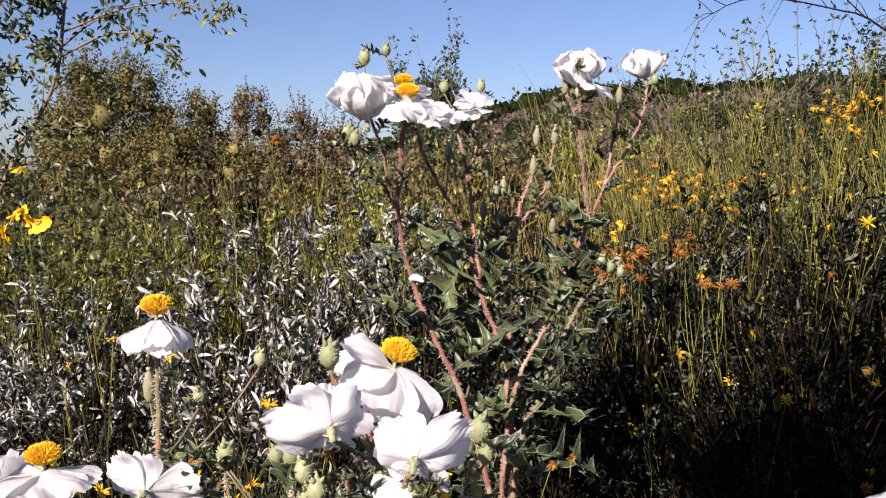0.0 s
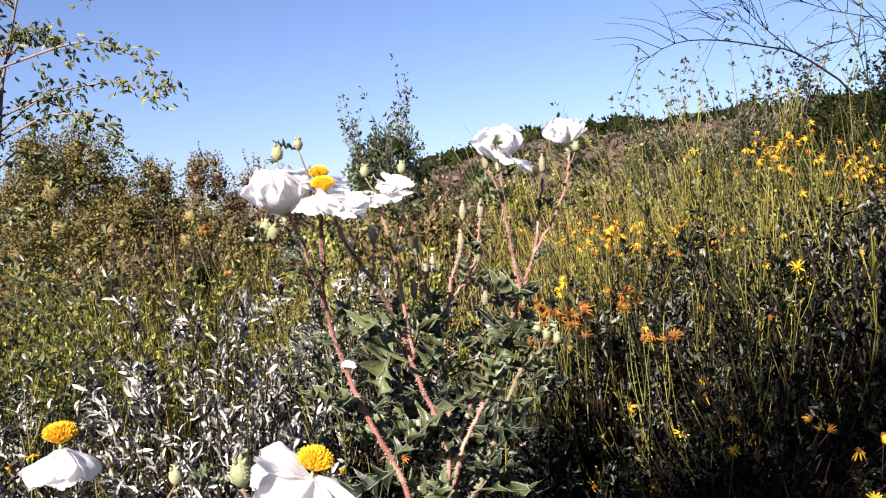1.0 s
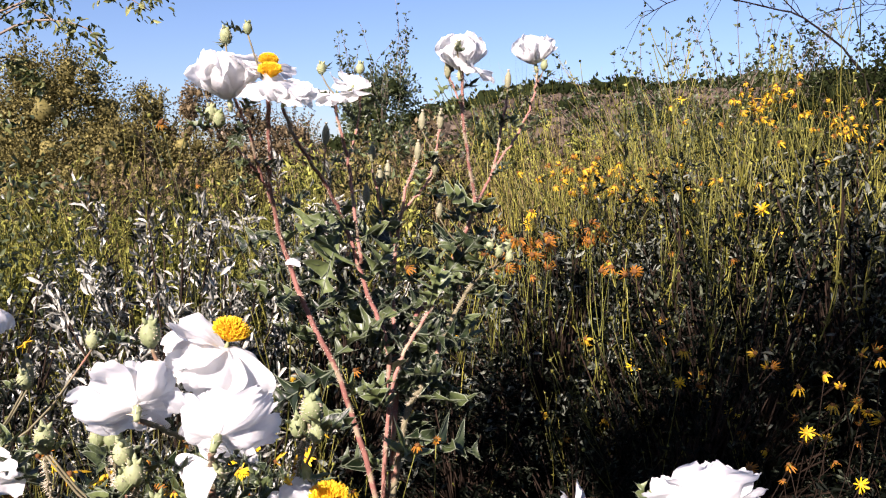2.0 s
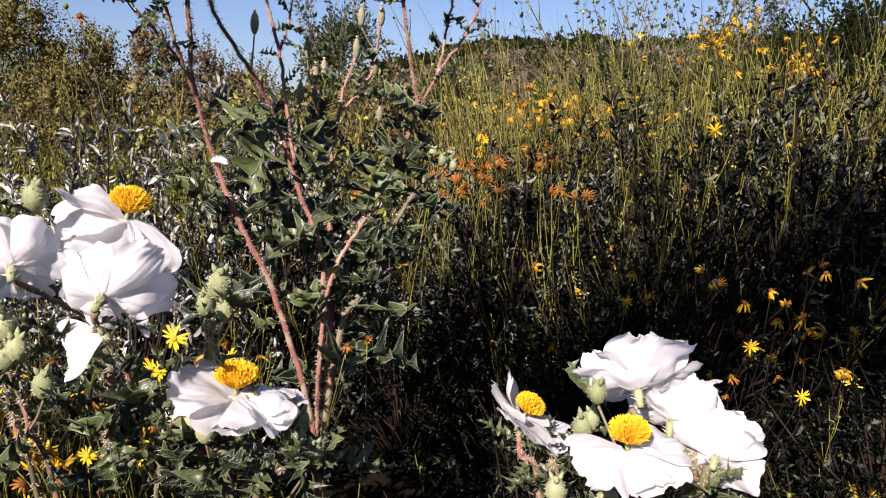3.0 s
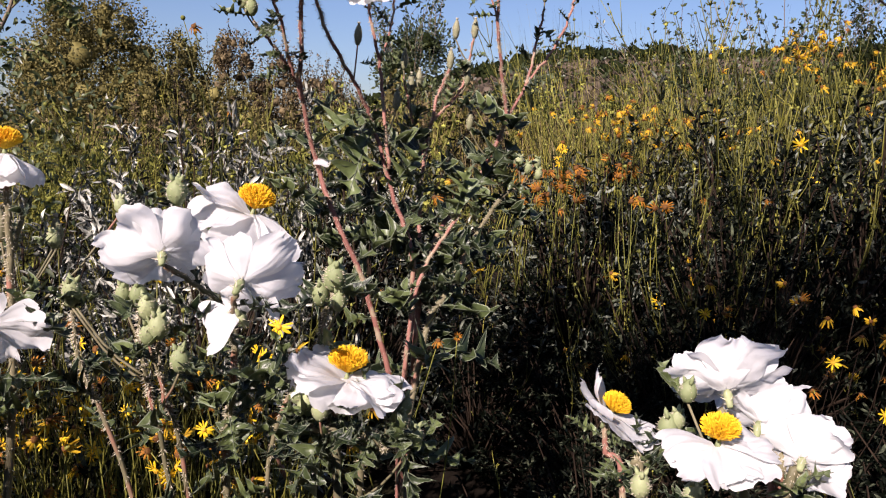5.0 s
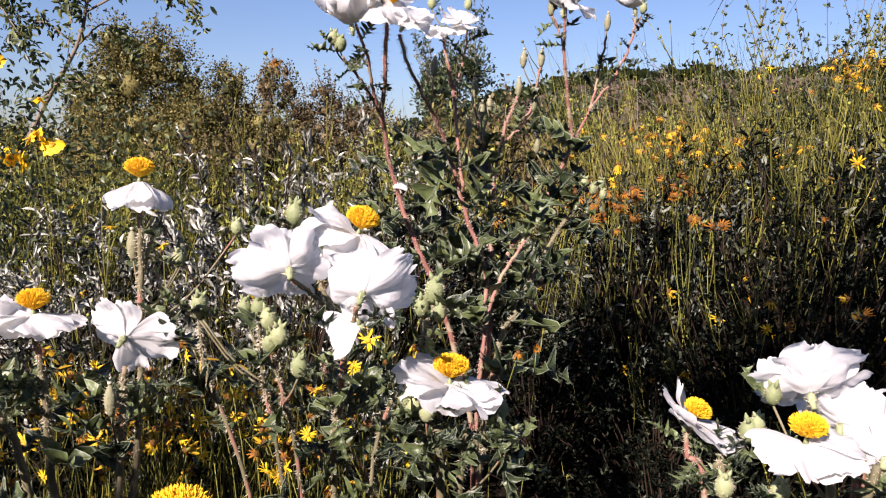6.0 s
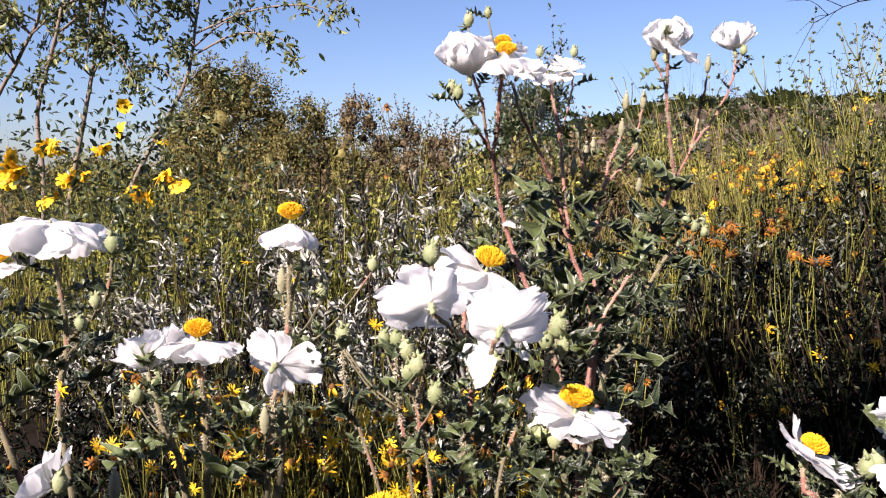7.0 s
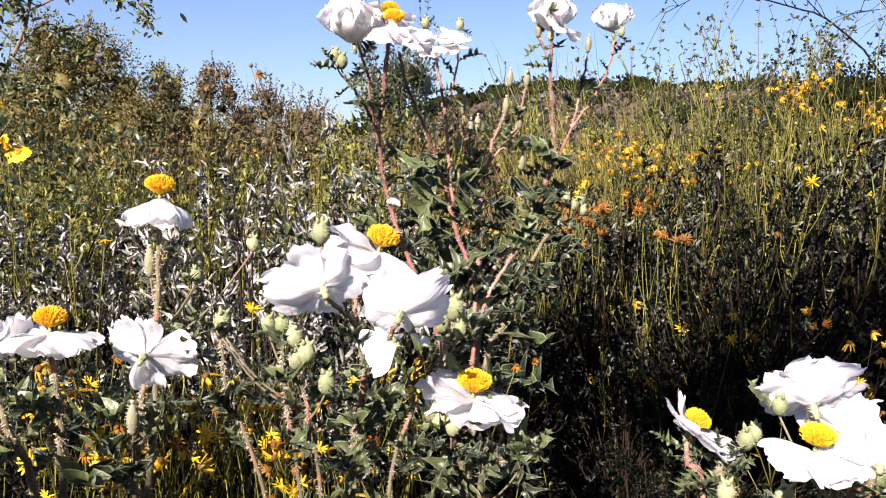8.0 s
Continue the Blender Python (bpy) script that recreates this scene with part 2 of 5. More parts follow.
def ground():
    s = np.linspace(-1, 1, 150)
    grid = np.sign(s) * (np.abs(s) * 6 + (np.abs(s) ** 5) * 1400)
    X, Y = np.meshgrid(grid, grid + 1.0)
    Z = height(X, Y)
    n = len(grid)
    i = np.arange((n - 1) * n).reshape(n - 1, n)[:, :-1].ravel()
    f = np.stack([i, i + 1, i + n + 1, i + n], 1)
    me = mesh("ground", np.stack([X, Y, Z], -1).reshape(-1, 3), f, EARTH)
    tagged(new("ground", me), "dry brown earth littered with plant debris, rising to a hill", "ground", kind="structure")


ground()


# ---- kinds of things: prickly poppies ----


def petal_mesh(rng, length, width, first, last, crumple, cup):
    """One broad, thin, crumpled petal; it leaves the axis at the angle first and ends at last (degrees)."""
    nu, nv = 31, 15
    u = np.linspace(-1, 1, nu)
    v = np.linspace(0, 1, nv)
    turn = np.radians(first + (last - first) * v ** 0.8)
    step = length / (nv - 1)
    r = np.concatenate([[0], np.cumsum(np.sin(turn[1:]) * step)])
    h = np.concatenate([[0], np.cumsum(np.cos(turn[1:]) * step)])
    w = width * (0.14 + 0.86 * np.sin(np.pi * (0.03 + 0.63 * v)) ** 1.15)
    V, U = np.meshgrid(v, u, indexing="ij")
    pull = 1 - 0.13 * U ** 2 * V - 0.05 * np.sin(7 * U + rng.uniform(0, 6)) * V ** 3 - 0.035 * np.sin(17 * U + rng.uniform(0, 6)) * V ** 5 - 0.02 * np.sin(37 * U + rng.uniform(0, 6)) * V ** 8
    X = np.interp(V * pull, v, r)
    Zh = np.interp(V * pull, v, h)
    Yw = U * w[:, None]
    T = np.interp(V, v, turn)
    lift = cup * U ** 2 * w[:, None]
    ph = rng.uniform(0, 6.28, 4)
    fold = (np.sin(3.1 * U + ph[0] + 1.2 * V) * 0.5 + np.sin(5.0 * V + 2 * U + ph[2]) * 0.45) * crumple * V ** 0.9
    fold = fold + (np.sin(21 * U + ph[3]) + 0.6 * np.sin(33 * U + ph[1] + 2 * V)) * 0.00035 * V ** 0.7
    wrinkle = np.zeros_like(fold)
    o = rng.uniform(0, 50, 3)
    for i in range(nv):
        for j in range(nu):
            y, x = Yw[i, j], V[i, j] * length
            wrinkle[i, j] = (noise.noise((y * 42 + o[0], x * 42 + o[1], o[2])) * crumple * 1.25 + noise.noise((y * 120 + o[1], x * 90 + o[2], o[0])) * crumple * 0.28) * V[i, j] ** 0.7
    d = lift + fold + wrinkle
    # the petal's normal leans from the axis by turn - 90 degrees
    X2 = X - np.cos(T) * d
    Z2 = Zh + np.sin(T) * d
    verts = np.stack([X2, Yw, Z2], -1).reshape(-1, 3)
    faces = [(i * nu + j, i * nu + j + 1, (i + 1) * nu + j + 1, (i + 1) * nu + j) for i in range(nv - 1) for j in range(nu - 1)]
    return mesh("petal", verts, faces, PETAL)


def stamen_mesh(rng, radius=0.0178, count=760):
    heap = Heap()
    for _ in range(count):
        a, c = rng.uniform(0, 2 * np.pi), rng.uniform(-0.35, 1.0)
        s = math.sqrt(max(0.0, 1 - c * c))
        k = rng.uniform(0.78, 1.05)
        tip = np.array([s * math.cos(a) * radius * k, s * math.sin(a) * radius * k, 0.0125 + c * radius * 0.66 * k])
        foot = np.array([0.0016 * math.cos(a), 0.0016 * math.sin(a), 0.0])
        v, f = tube([foot, foot * 0.4 + tip * 0.55 + np.array([0, 0, -0.001]), tip], 0.00022, 3)
        heap.add(v, f)
        d = unit(tip - foot + rng.normal(size=3) * 0.005)
        q = unit(np.cross(d, rng.normal(size=3)))
        p = np.cross(d, q)
        e = 0.0023
        t = tip
        heap.add([t - d * e, t + q * 0.0007, t + p * 0.0007, t - q * 0.0007, t - p * 0.0007, t + d * e],
                 [(0, 2, 1), (0, 3, 2), (0, 4, 3), (0, 1, 4), (5, 1, 2), (5, 2, 3), (5, 3, 4), (5, 4, 1)])
    v, f = ball(0.0030, (0, 0, 0.0075), 4, 6, 1.9)
    heap.add(v, f, 1)
    return heap.mesh("stamen_dome", [STAMEN, STIGMA], smooth=False)


STAMENS = [stamen_mesh(np.random.default_rng(s)) for s in (3, 4, 5)]


def calyx_mesh():
    """The green base of a flower: a short swollen neck with three sepal scars and prickles."""
    heap = Heap()
    v, f = tube([(0, 0, -0.016), (0, 0, -0.009), (0, 0, -0.004), (0, 0, 0.001)], [0.0024, 0.0034, 0.0044, 0.0028], 8)
    heap.add(v, f)
    v, f = tube([(0, 0, 0.0), (0, 0, 0.004), (0, 0, 0.008)], [0.0028, 0.0022, 0.0012], 7)
    heap.add(v, f)
    for k in range(12):
        a, z = k * 2.4, -0.013 + 0.001 * k
        c = np.array([math.cos(a), math.sin(a), 0])
        b = c * 0.0032 + np.array([0, 0, z])
        heap.add([b, b + np.array([0, 0, 0.0012]), b + np.cross(c, (0, 0, 1)) * 0.0012, b + c * 0.006 + np.array([0, 0, 0.002])], [(0, 1, 3), (1, 2, 3), (2, 0, 3)], 1)
    return heap.mesh("flower", [BUD, SPINE])


CALYX = calyx_mesh()


# petals round the axis: azimuth from +x, angle off the axis at the foot and at the tip, length and width factors
LOOSE = ((90, 60, 5, 1.0, 1.0), (35, 70, 35, 1.0, 0.95), (150, 70, 30, 0.95, 0.95), (2, 80, 92, 0.95, 0.85), (185, 80, 98, 0.95, 0.9), (245, 88, 138, 0.9, 0.9), (300, 88, 132, 0.95, 0.95))


def upright(axis):
    """A rotation that takes z to the axis and keeps x as near to the world's x as it can."""
    z = Vector(axis).normalized()
    x = (Vector((1, 0, 0)) - z * z.x).normalized()
    y = z.cross(x)
    return Matrix(((x.x, y.x, z.x, 0), (x.y, y.y, z.y, 0), (x.z, y.z, z.z, 0), (0, 0, 0, 1)))


def flower(plant, at, axis, size=0.048, first=38, last=100, crumple=0.007, cup=0.10, seed=0, skip=(), stamens=True, uneven=14, wide=0.86, petals=6, layout=None, turn=0.0, dome=None):
    """A white poppy flower under a plant: petals open from first to last degrees off the axis, or each as the layout says."""
    rng = np.random.default_rng(seed)
    if layout:
        m = Matrix.Translation(at) @ upright(axis)
    else:
        m = Matrix.Translation(at) @ turned(axis, rng.uniform(0, 6.28))
        layout = [(k * 360 / petals, first - 7 * (k % 2), last - 12 * (k % 2) + rng.normal() * uneven, 1.0, 1.0) for k in range(petals) if k not in skip]
    fl = part("flower", CALYX, plant, m)
    for k, (azimuth, foot, tip, long, broad) in enumerate(layout):
        L = size * rng.uniform(0.94, 1.08)
        me = petal_mesh(rng, L * long, L * wide * broad * rng.uniform(0.92, 1.08), foot, tip + rng.normal() * 5, crumple, cup)
        part("petal", me, fl, m @ Matrix.Rotation(radians(azimuth + turn + rng.normal() * 5), 4, "Z") @ Matrix.Translation((0.002, 0, 0.0006 * k)))
    if stamens:
        k = dome or min(1.0, max(0.72, size / 0.049))
        part("stamen_dome", STAMENS[seed % 3], fl, m @ Matrix.Translation((0, 0, 0.0085 * k)) @ Matrix.Diagonal((k, k, k, 1)), "dense dome of golden yellow stamens")
    return fl


def poppy_leaf_mesh(rng, length=0.10):
    """A lobed, spiny, wavy leaf along +x, its pale midrib raised."""
    n, lobes = 43, 5
    s = np.linspace(0, 1, n)
    heap = Heap()
    bend = rng.uniform(-0.25, 0.5)
    side_v = []
    width = length * 0.33
    for sign in (-1, 1):
        env = np.sin(np.pi * np.clip(s * 0.90 + 0.08, 0, 1)) ** 0.75
        w = 0.13 * env
        lean = np.zeros(n)
        for q in range(lobes):
            mid_s = (q + 0.75 + rng.normal() * 0.13) / (lobes + 0.4)
            reach = np.clip(1 - np.abs(s - mid_s) / rng.uniform(0.060, 0.085), 0, 1) ** 1.25
            w = np.maximum(w, env * rng.uniform(0.65, 1.25) * reach)
            lean += 0.35 * width * env * reach
        w = w + env * 0.10 * np.abs((s * 15 + rng.uniform(0, 1)) % 1 - 0.5)
        side_v.append((sign, width * w, lean, rng.uniform(0, 6)))
    drop = -bend * length * s ** 2
    rib = np.stack([s * length, np.zeros(n), drop], 1)
    rows = []
    for sign, w, lean, ph in side_v:
        wave = 0.12 * length * np.sin(s * lobes * 2 * np.pi * 0.9 + ph) * np.sin(np.pi * s)
        mid = np.stack([s * length + lean * 0.4, sign * w * 0.5, drop + 0.14 * w + wave * 0.3], 1)
        edge = np.stack([s * length + lean, sign * w, drop + 0.42 * w + wave], 1)
        rows.append((mid, edge, mid * 0.13 + edge * 0.87))
    verts = np.concatenate([rib, rows[0][0], rows[0][2], rows[0][1], rows[1][0], rows[1][2], rows[1][1]])
    blade, rim = [], []
    for i in range(n - 1):
        for a, b in ((0, 1), (1, 2), (2, 3), (0, 4), (4, 5), (5, 6)):
            q = (a * n + i, a * n + i + 1, b * n + i + 1, b * n + i)
            (rim if b in (3, 6) else blade).append(q if b > 3 else q[::-1])
    heap.v.append(verts)
    heap.f += blade + rim
    heap.w += [0] * len(blade) + [2] * len(rim)
    heap.n += len(verts)
    v, f = tube(rib[::6] + np.array([0, 0, 0.0006]), np.linspace(0.0016, 0.0004, len(rib[::6])), 4)
    heap.add(v, f, 1)
    for mid, edge, _ in rows:        # spines at the lobes, and pale side veins
        w = np.abs(edge[:, 1])
        for i in range(1, n - 1):
            if w[i] >= w[i - 1] and w[i] > w[i + 1]:
                d = unit(edge[i] - rib[max(0, i - 3)])
                q = np.array([0.0007, 0, 0])
                heap.add([edge[i] - q, edge[i] + q, edge[i] + np.array([0, 0, 0.0008]), edge[i] + d * 0.008], [(0, 1, 3), (1, 2, 3), (2, 0, 3)], 1)
                v, f = tube([rib[max(0, i - 5)] + np.array([0, 0, 0.0004]), mid[i - 1] + np.array([0, 0, 0.0006]), edge[i] + np.array([0, 0, 0.0003])], [0.0008, 0.0006, 0.0003], 3)
                heap.add(v, f, 1)
    return heap.mesh("leaf", [POPPY_LEAF, VEIN, RIM])


POPPY_LEAVES = [poppy_leaf_mesh(np.random.default_rng(20 + i)) for i in range(7)]


def bud_mesh(rng, pod=False):
    """A prickly egg-shaped bud with three horns, or a longer seed pod."""
    heap = Heap()
    long, r = (0.034, 0.0066) if pod else (0.024, 0.0088)
    z = np.linspace(0, 1, 9)
    rad = r * np.sin(np.pi * (0.10 + 0.86 * z)) ** 0.75
    v, f = tube(np.stack([0 * z, 0 * z, z * long], 1), rad, 9)
    heap.add(v, f)
    if pod:
        v, f = tube([(0, 0, long), (0, 0, long + 0.003)], [0.0022, 0.0028], 6)
        heap.add(v, f, 1)
    else:
        for k in range(3):
            a = k * 2.09
            c = np.array([math.cos(a), math.sin(a), 0])
            v, f = tube([c * 0.003 + (0, 0, long * 0.86), c * 0.005 + (0, 0, long), c * 0.0065 + (0, 0, long * 1.12)], [0.0028, 0.002, 0.0004], 5)
            heap.add(v, f)
    for _ in range(60):
        k, a = rng.uniform(0.08, 0.92), rng.uniform(0, 6.28)
        c = np.array([math.cos(a), math.sin(a), 0])
        b = c * np.interp(k, z, rad) * 0.95 + np.array([0, 0, k * long])
        s = np.cross(c, (0, 0, 1)) * 0.0004
        heap.add([b - s, b + s, b + np.array([0, 0, 0.0007]), b + c * rng.uniform(0.0018, 0.0034) + np.array([0, 0, 0.0012])], [(0, 1, 3), (1, 2, 3), (2, 0, 3)], 1)
    return heap.mesh("seed_pod" if pod else "bud", [POD if pod else BUD, SPINE])


BUDS = [bud_mesh(np.random.default_rng(40 + i)) for i in range(3)]
PODS = [bud_mesh(np.random.default_rng(50 + i), True) for i in range(3)]
COUNT = [0]


STEMS = {}


def bud(plant, at, axis=(0, 0, 1), size=1.0, pod=False, bracts=1):
    """A bud or pod, on a short stalk of its own from the nearest stem below it."""
    COUNT[0] += 1
    k = COUNT[0]
    at = np.array(at)
    near = np.concatenate(STEMS[plant])
    gap = np.linalg.norm(near - at + np.array([0, 0, 0.03]), axis=1) + 3 * np.maximum(0, near[:, 2] - at[2] + 0.01 + 0.9 * np.linalg.norm(near[:, :2] - at[:2], axis=1))
    foot = near[int(np.argmin(gap))]
    if np.linalg.norm(foot - at) > 0.004:
        bow = (foot + at) / 2 + np.array([0, 0, -0.15 * np.linalg.norm(at[:2] - foot[:2])])
        v, f = tube(spline([foot, bow, at + np.array([0, 0, 0.001])], 6), np.linspace(0.0014, 0.0012, 6), 6)
        part("stem", mesh("stem", v, f, TAN_STEM), plant)
    part("seed_pod" if pod else "bud", (PODS if pod else BUDS)[k % 3], plant, Matrix.Translation(at) @ turned(axis, k * 1.3) @ Matrix.Diagonal((size, size, size, 1)))
    for i in range(0 if pod else bracts):
        s = size * (0.34 + 0.1 * ((k + i) % 3))
        part("leaf", POPPY_LEAVES[(k + i) % 7], plant, Matrix.Translation(at) @ Matrix.Rotation(k * 1.9 + i * 2.6, 4, "Z") @ Matrix.Rotation(-0.55 + 0.25 * ((k + i) % 4), 4, "Y") @ Matrix.Diagonal((s, s, s, 1)))


def stem(plant, points, thick=0.005, thin=0.003, mat=None, spiny=1.0, leafy=0, leaf=0.09, start=0.0, end=0.95, seed=0, behind=0.0):
    """A prickly stem through the points, with leaves along it, each a part of its own."""
    rng = np.random.default_rng(seed + 300)
    mat = mat or TAN_STEM
    n = max(8, int(len(points) * 6))
    line = spline(points, n)
    line[1:-1] += rng.normal(size=(n - 2, 3)) * 0.0008
    rad = np.linspace(thick, thin, n)
    heap = Heap()
    v, f = tube(line, rad, 8)
    heap.add(v, f)
    total = float(np.sum(np.linalg.norm(np.diff(line, axis=0), axis=1)))
    for _ in range(int(total * 720 * spiny)):
        k = rng.uniform(0, n - 1.01)
        i = int(k)
        d = unit(line[i + 1] - line[i])
        c = unit(np.cross(d, rng.normal(size=3)))
        b = line[i] + (line[i + 1] - line[i]) * (k - i) + c * rad[i] * 0.9
        s = np.cross(c, d) * 0.00045
        heap.add([b - s, b + s, b + d * 0.0008, b + c * rng.uniform(0.003, 0.0065) - d * 0.001], [(0, 1, 3), (1, 2, 3), (2, 0, 3)], 1)
    part("stem", heap.mesh("stem", [mat, SPINE]), plant)
    STEMS.setdefault(plant, []).append(line)
    spin = rng.uniform(0, 6.28)
    for k in range(leafy):
        f0 = start + (end - start) * (k + rng.uniform(0.2, 0.8)) / leafy
        i = min(n - 2, int(f0 * (n - 1)))
        d = unit(line[i + 1] - line[i])
        spin += 2.4 + rng.normal() * 0.4
        side = unit(np.cross(d, (math.cos(spin), math.sin(spin), 0.15)))
        way = unit(side * 1.0 + d * rng.uniform(0.15, 0.7) + np.array([0, behind, rng.uniform(-0.25, 0.15) - 0.5 * behind]))
        size = leaf / 0.10 * rng.uniform(0.65, 1.2) * (1.1 - 0.4 * f0)
        up = unit(np.array([0, 0, 1.0]) + rng.normal(size=3) * 0.35)
        y = unit(np.cross(up, way))
        z = np.cross(way, y)
        m = Matrix(((*[way[0], y[0], z[0]], line[i][0]), (*[way[1], y[1], z[1]], line[i][1]), (*[way[2], y[2], z[2]], line[i][2]), (0, 0, 0, 1)))
        part("leaf", POPPY_LEAVES[int(rng.integers(7))], plant, m @ Matrix.Diagonal((size, size, size, 1)))
    return line


# ---- kinds of things: daisies and shrubs ----


def daisy_mesh(rng, rays=12, radius=0.020, wilted=False, broad=1.0, ray_mat=None):
    heap = Heap()
    v, f = ball(0.0055, (0, 0, 0.0022), 5, 8, 0.6)
    heap.add(v, f, 1)
    for k in range(26):
        a, q = k * 2.4, 0.0048 * math.sqrt(k / 26)
        b = np.array([q * math.cos(a), q * math.sin(a), 0.0052 - 18 * q * q * 3])
        heap.add(b + np.array([(0.0006, 0, 0), (-0.0003, 0.0005, 0), (-0.0003, -0.0005, 0), (0, 0, 0.0012)]), [(0, 1, 3), (1, 2, 3), (2, 0, 3)], 1)
    for k in range(rays):
        if rng.uniform() < (0.25 if wilted else 0.06):
            continue
        a = 2 * np.pi * k / rays + rng.normal() * 0.08
        L = radius * rng.uniform(0.8, 1.05) * (0.75 if wilted else 1)
        w = 0.0026 * broad * rng.uniform(0.7, 1.25) * (0.6 if wilted else 1)
        droop = rng.uniform(0.4, 1.7) if wilted else rng.uniform(-0.25, 0.65)
        s = np.array([0.2, 0.55, 0.85, 1.0])
        ww = w * np.array([0.5, 1.0, 0.9, 0.25])
        z = -droop * L * s ** 2 + 0.002
        p = np.concatenate([np.stack([s * L, -ww, z], 1), np.stack([s * L, 0 * ww, z + 0.0008], 1), np.stack([s * L, ww, z], 1)])
        c, n = math.cos(a), math.sin(a)
        p = np.stack([p[:, 0] * c - p[:, 1] * n, p[:, 0] * n + p[:, 1] * c, p[:, 2]], 1)
        heap.add(p, [(i, i + 1, i + 5, i + 4) for i in range(3)] + [(4 + i, 5 + i, 9 + i, 8 + i) for i in range(3)], 0)
    v, f = tube([(0, 0, -0.006), (0, 0, 0.001)], [0.0012, 0.0045], 6)
    heap.add(v, f, 2)
    return heap.mesh("flower_head", [ray_mat or (WILT if wilted else RAY), WILT_DISC if wilted else DISC, STALK])


DAISIES = [daisy_mesh(np.random.default_rng(60 + i), 11 + i, broad=0.8) for i in range(4)]
FADING = [daisy_mesh(np.random.default_rng(75 + i), 12 + i, 0.020, True, 1.5, FADED) for i in range(3)]
SUNFLOWERS = [daisy_mesh(np.random.default_rng(78 + i), 13 + i, 0.019, False, 1.7) for i in range(3)]
WILTED = [daisy_mesh(np.random.default_rng(70 + i), 10 + i, 0.018, True) for i in range(3)]


def stalk_mesh(rng, tall=0.5, forks=4, dry=False):
    """A thin upright flower stalk with forks that end in round buds. Returns the mesh and its tips."""
    heap, tips = Heap(), []
    lean = rng.normal(size=2) * 0.07
    z = np.linspace(0, 1, 7)
    wob = rng.normal(size=2) * 0.035
    line = np.stack([lean[0] * z ** 1.5 + wob[0] * np.sin(3 * z), lean[1] * z ** 1.5 + wob[1] * np.sin(3 * z + 1), z * tall], 1)
    v, f = tube(line, np.linspace(0.0019, 0.0010, 7), 5)
    heap.add(v, f)
    ends = [(line[-1], unit(line[-1] - line[-2]))]
    for _ in range(forks):
        i = int(rng.integers(2, 6))
        a = rng.uniform(0, 6.28)
        out = np.array([math.cos(a), math.sin(a), 0])
        L = rng.uniform(0.05, 0.16)
        b = line[i]
        e = b + out * L * 0.38 + np.array([0, 0, L])
        v, f = tube([b, b + out * L * 0.22 + np.array([0, 0, L * 0.45]), e], [0.0016, 0.0013, 0.0010], 4)
        heap.add(v, f)
        ends.append((e, unit(out * 0.25 + np.array([0, 0, 1]))))
    for e, d in ends:
        if rng.uniform() < 0.8:
            v, f = ball(rng.uniform(0.0034, 0.0056), e, 4, 6)
            heap.add(v, f, 1)
        tips.append((e, d))
    for _ in range(18):
        i = int(rng.integers(1, 7))
        a = rng.uniform(0, 6.28)
        lv, lf = leaves([line[i]], [(math.cos(a), math.sin(a), 0.6)], rng.uniform(0.008, 0.022), 0.0024, rng)
        heap.add(lv, lf)
    return heap.mesh("flower_stalk", [STRAW, DRY_TWIG] if dry else [STALK, HERB]), tips


STALKS = [stalk_mesh(np.random.default_rng(80 + i), 0.36 + 0.04 * (i % 6), 3 + i % 4) for i in range(12)]
DRY_STALKS = [stalk_mesh(np.random.default_rng(95 + i), 0.35 + 0.05 * (i % 4), 2 + i % 4, True) for i in range(6)]


def shrub_foliage(rng, name, mat, tips=200, per=13, size=0.038, slim=0.21):
    """Foliage of a rounded shrub about 1 m wide and 1 m high: rosettes of leaves at twig ends. Returns foliage and branches."""
    a = rng.uniform(0, 2 * np.pi, tips)
    c = rng.uniform(0.0, 1.0, tips)
    s = np.sqrt(1 - c * c)
    k = rng.uniform(0.35, 1.0, tips) ** 0.5 * (1 + 0.18 * np.sin(3 * a + rng.uniform(0, 6)) + 0.12 * np.sin(7 * a))
    top = np.stack([0.5 * s * np.cos(a) * k, 0.5 * s * np.sin(a) * k, 0.12 + 0.88 * c * k], 1)
    way = unit(top - np.array([0, 0, 0.05]) + np.array([0, 0, 0.45]))
    at = np.repeat(top, per, 0)
    w = np.repeat(way, per, 0)
    n = len(at)
    back = rng.uniform(0, 0.10, n)[:, None]
    at = at - w * back + rng.normal(size=(n, 3)) * 0.006
    d = unit(w * rng.uniform(0.2, 1.3, n)[:, None] + unit(rng.normal(size=(n, 3))) * 0.9)
    L = size * rng.uniform(0.6, 1.35, n)
    v, f = leaves(at, d, L, L * slim * rng.uniform(0.8, 1.25, n), rng, "eight", 0.45)
    foliage = mesh("foliage", v, f, mat)
    heap = Heap()
    for i in range(0, tips, 2):
        p = top[i]
        mid = p * np.array([0.45, 0.45, 0.5]) + rng.normal(size=3) * 0.02
        tv, tf = tube([(p[0] * 0.08, p[1] * 0.08, 0.0), mid, p], [0.006, 0.004, 0.002], 4)
        heap.add(tv, tf)
    return foliage, heap.mesh("branchwork", DRY_TWIG), top


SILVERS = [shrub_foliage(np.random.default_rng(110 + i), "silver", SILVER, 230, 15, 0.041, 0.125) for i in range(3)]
SHADED_GREYS = [shrub_foliage(np.random.default_rng(120 + i), "grey", SHADED_SILVER_GREEN, 280, 14, 0.036, 0.14) for i in range(3)]
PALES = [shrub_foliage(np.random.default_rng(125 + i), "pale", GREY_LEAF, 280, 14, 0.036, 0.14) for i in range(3)]


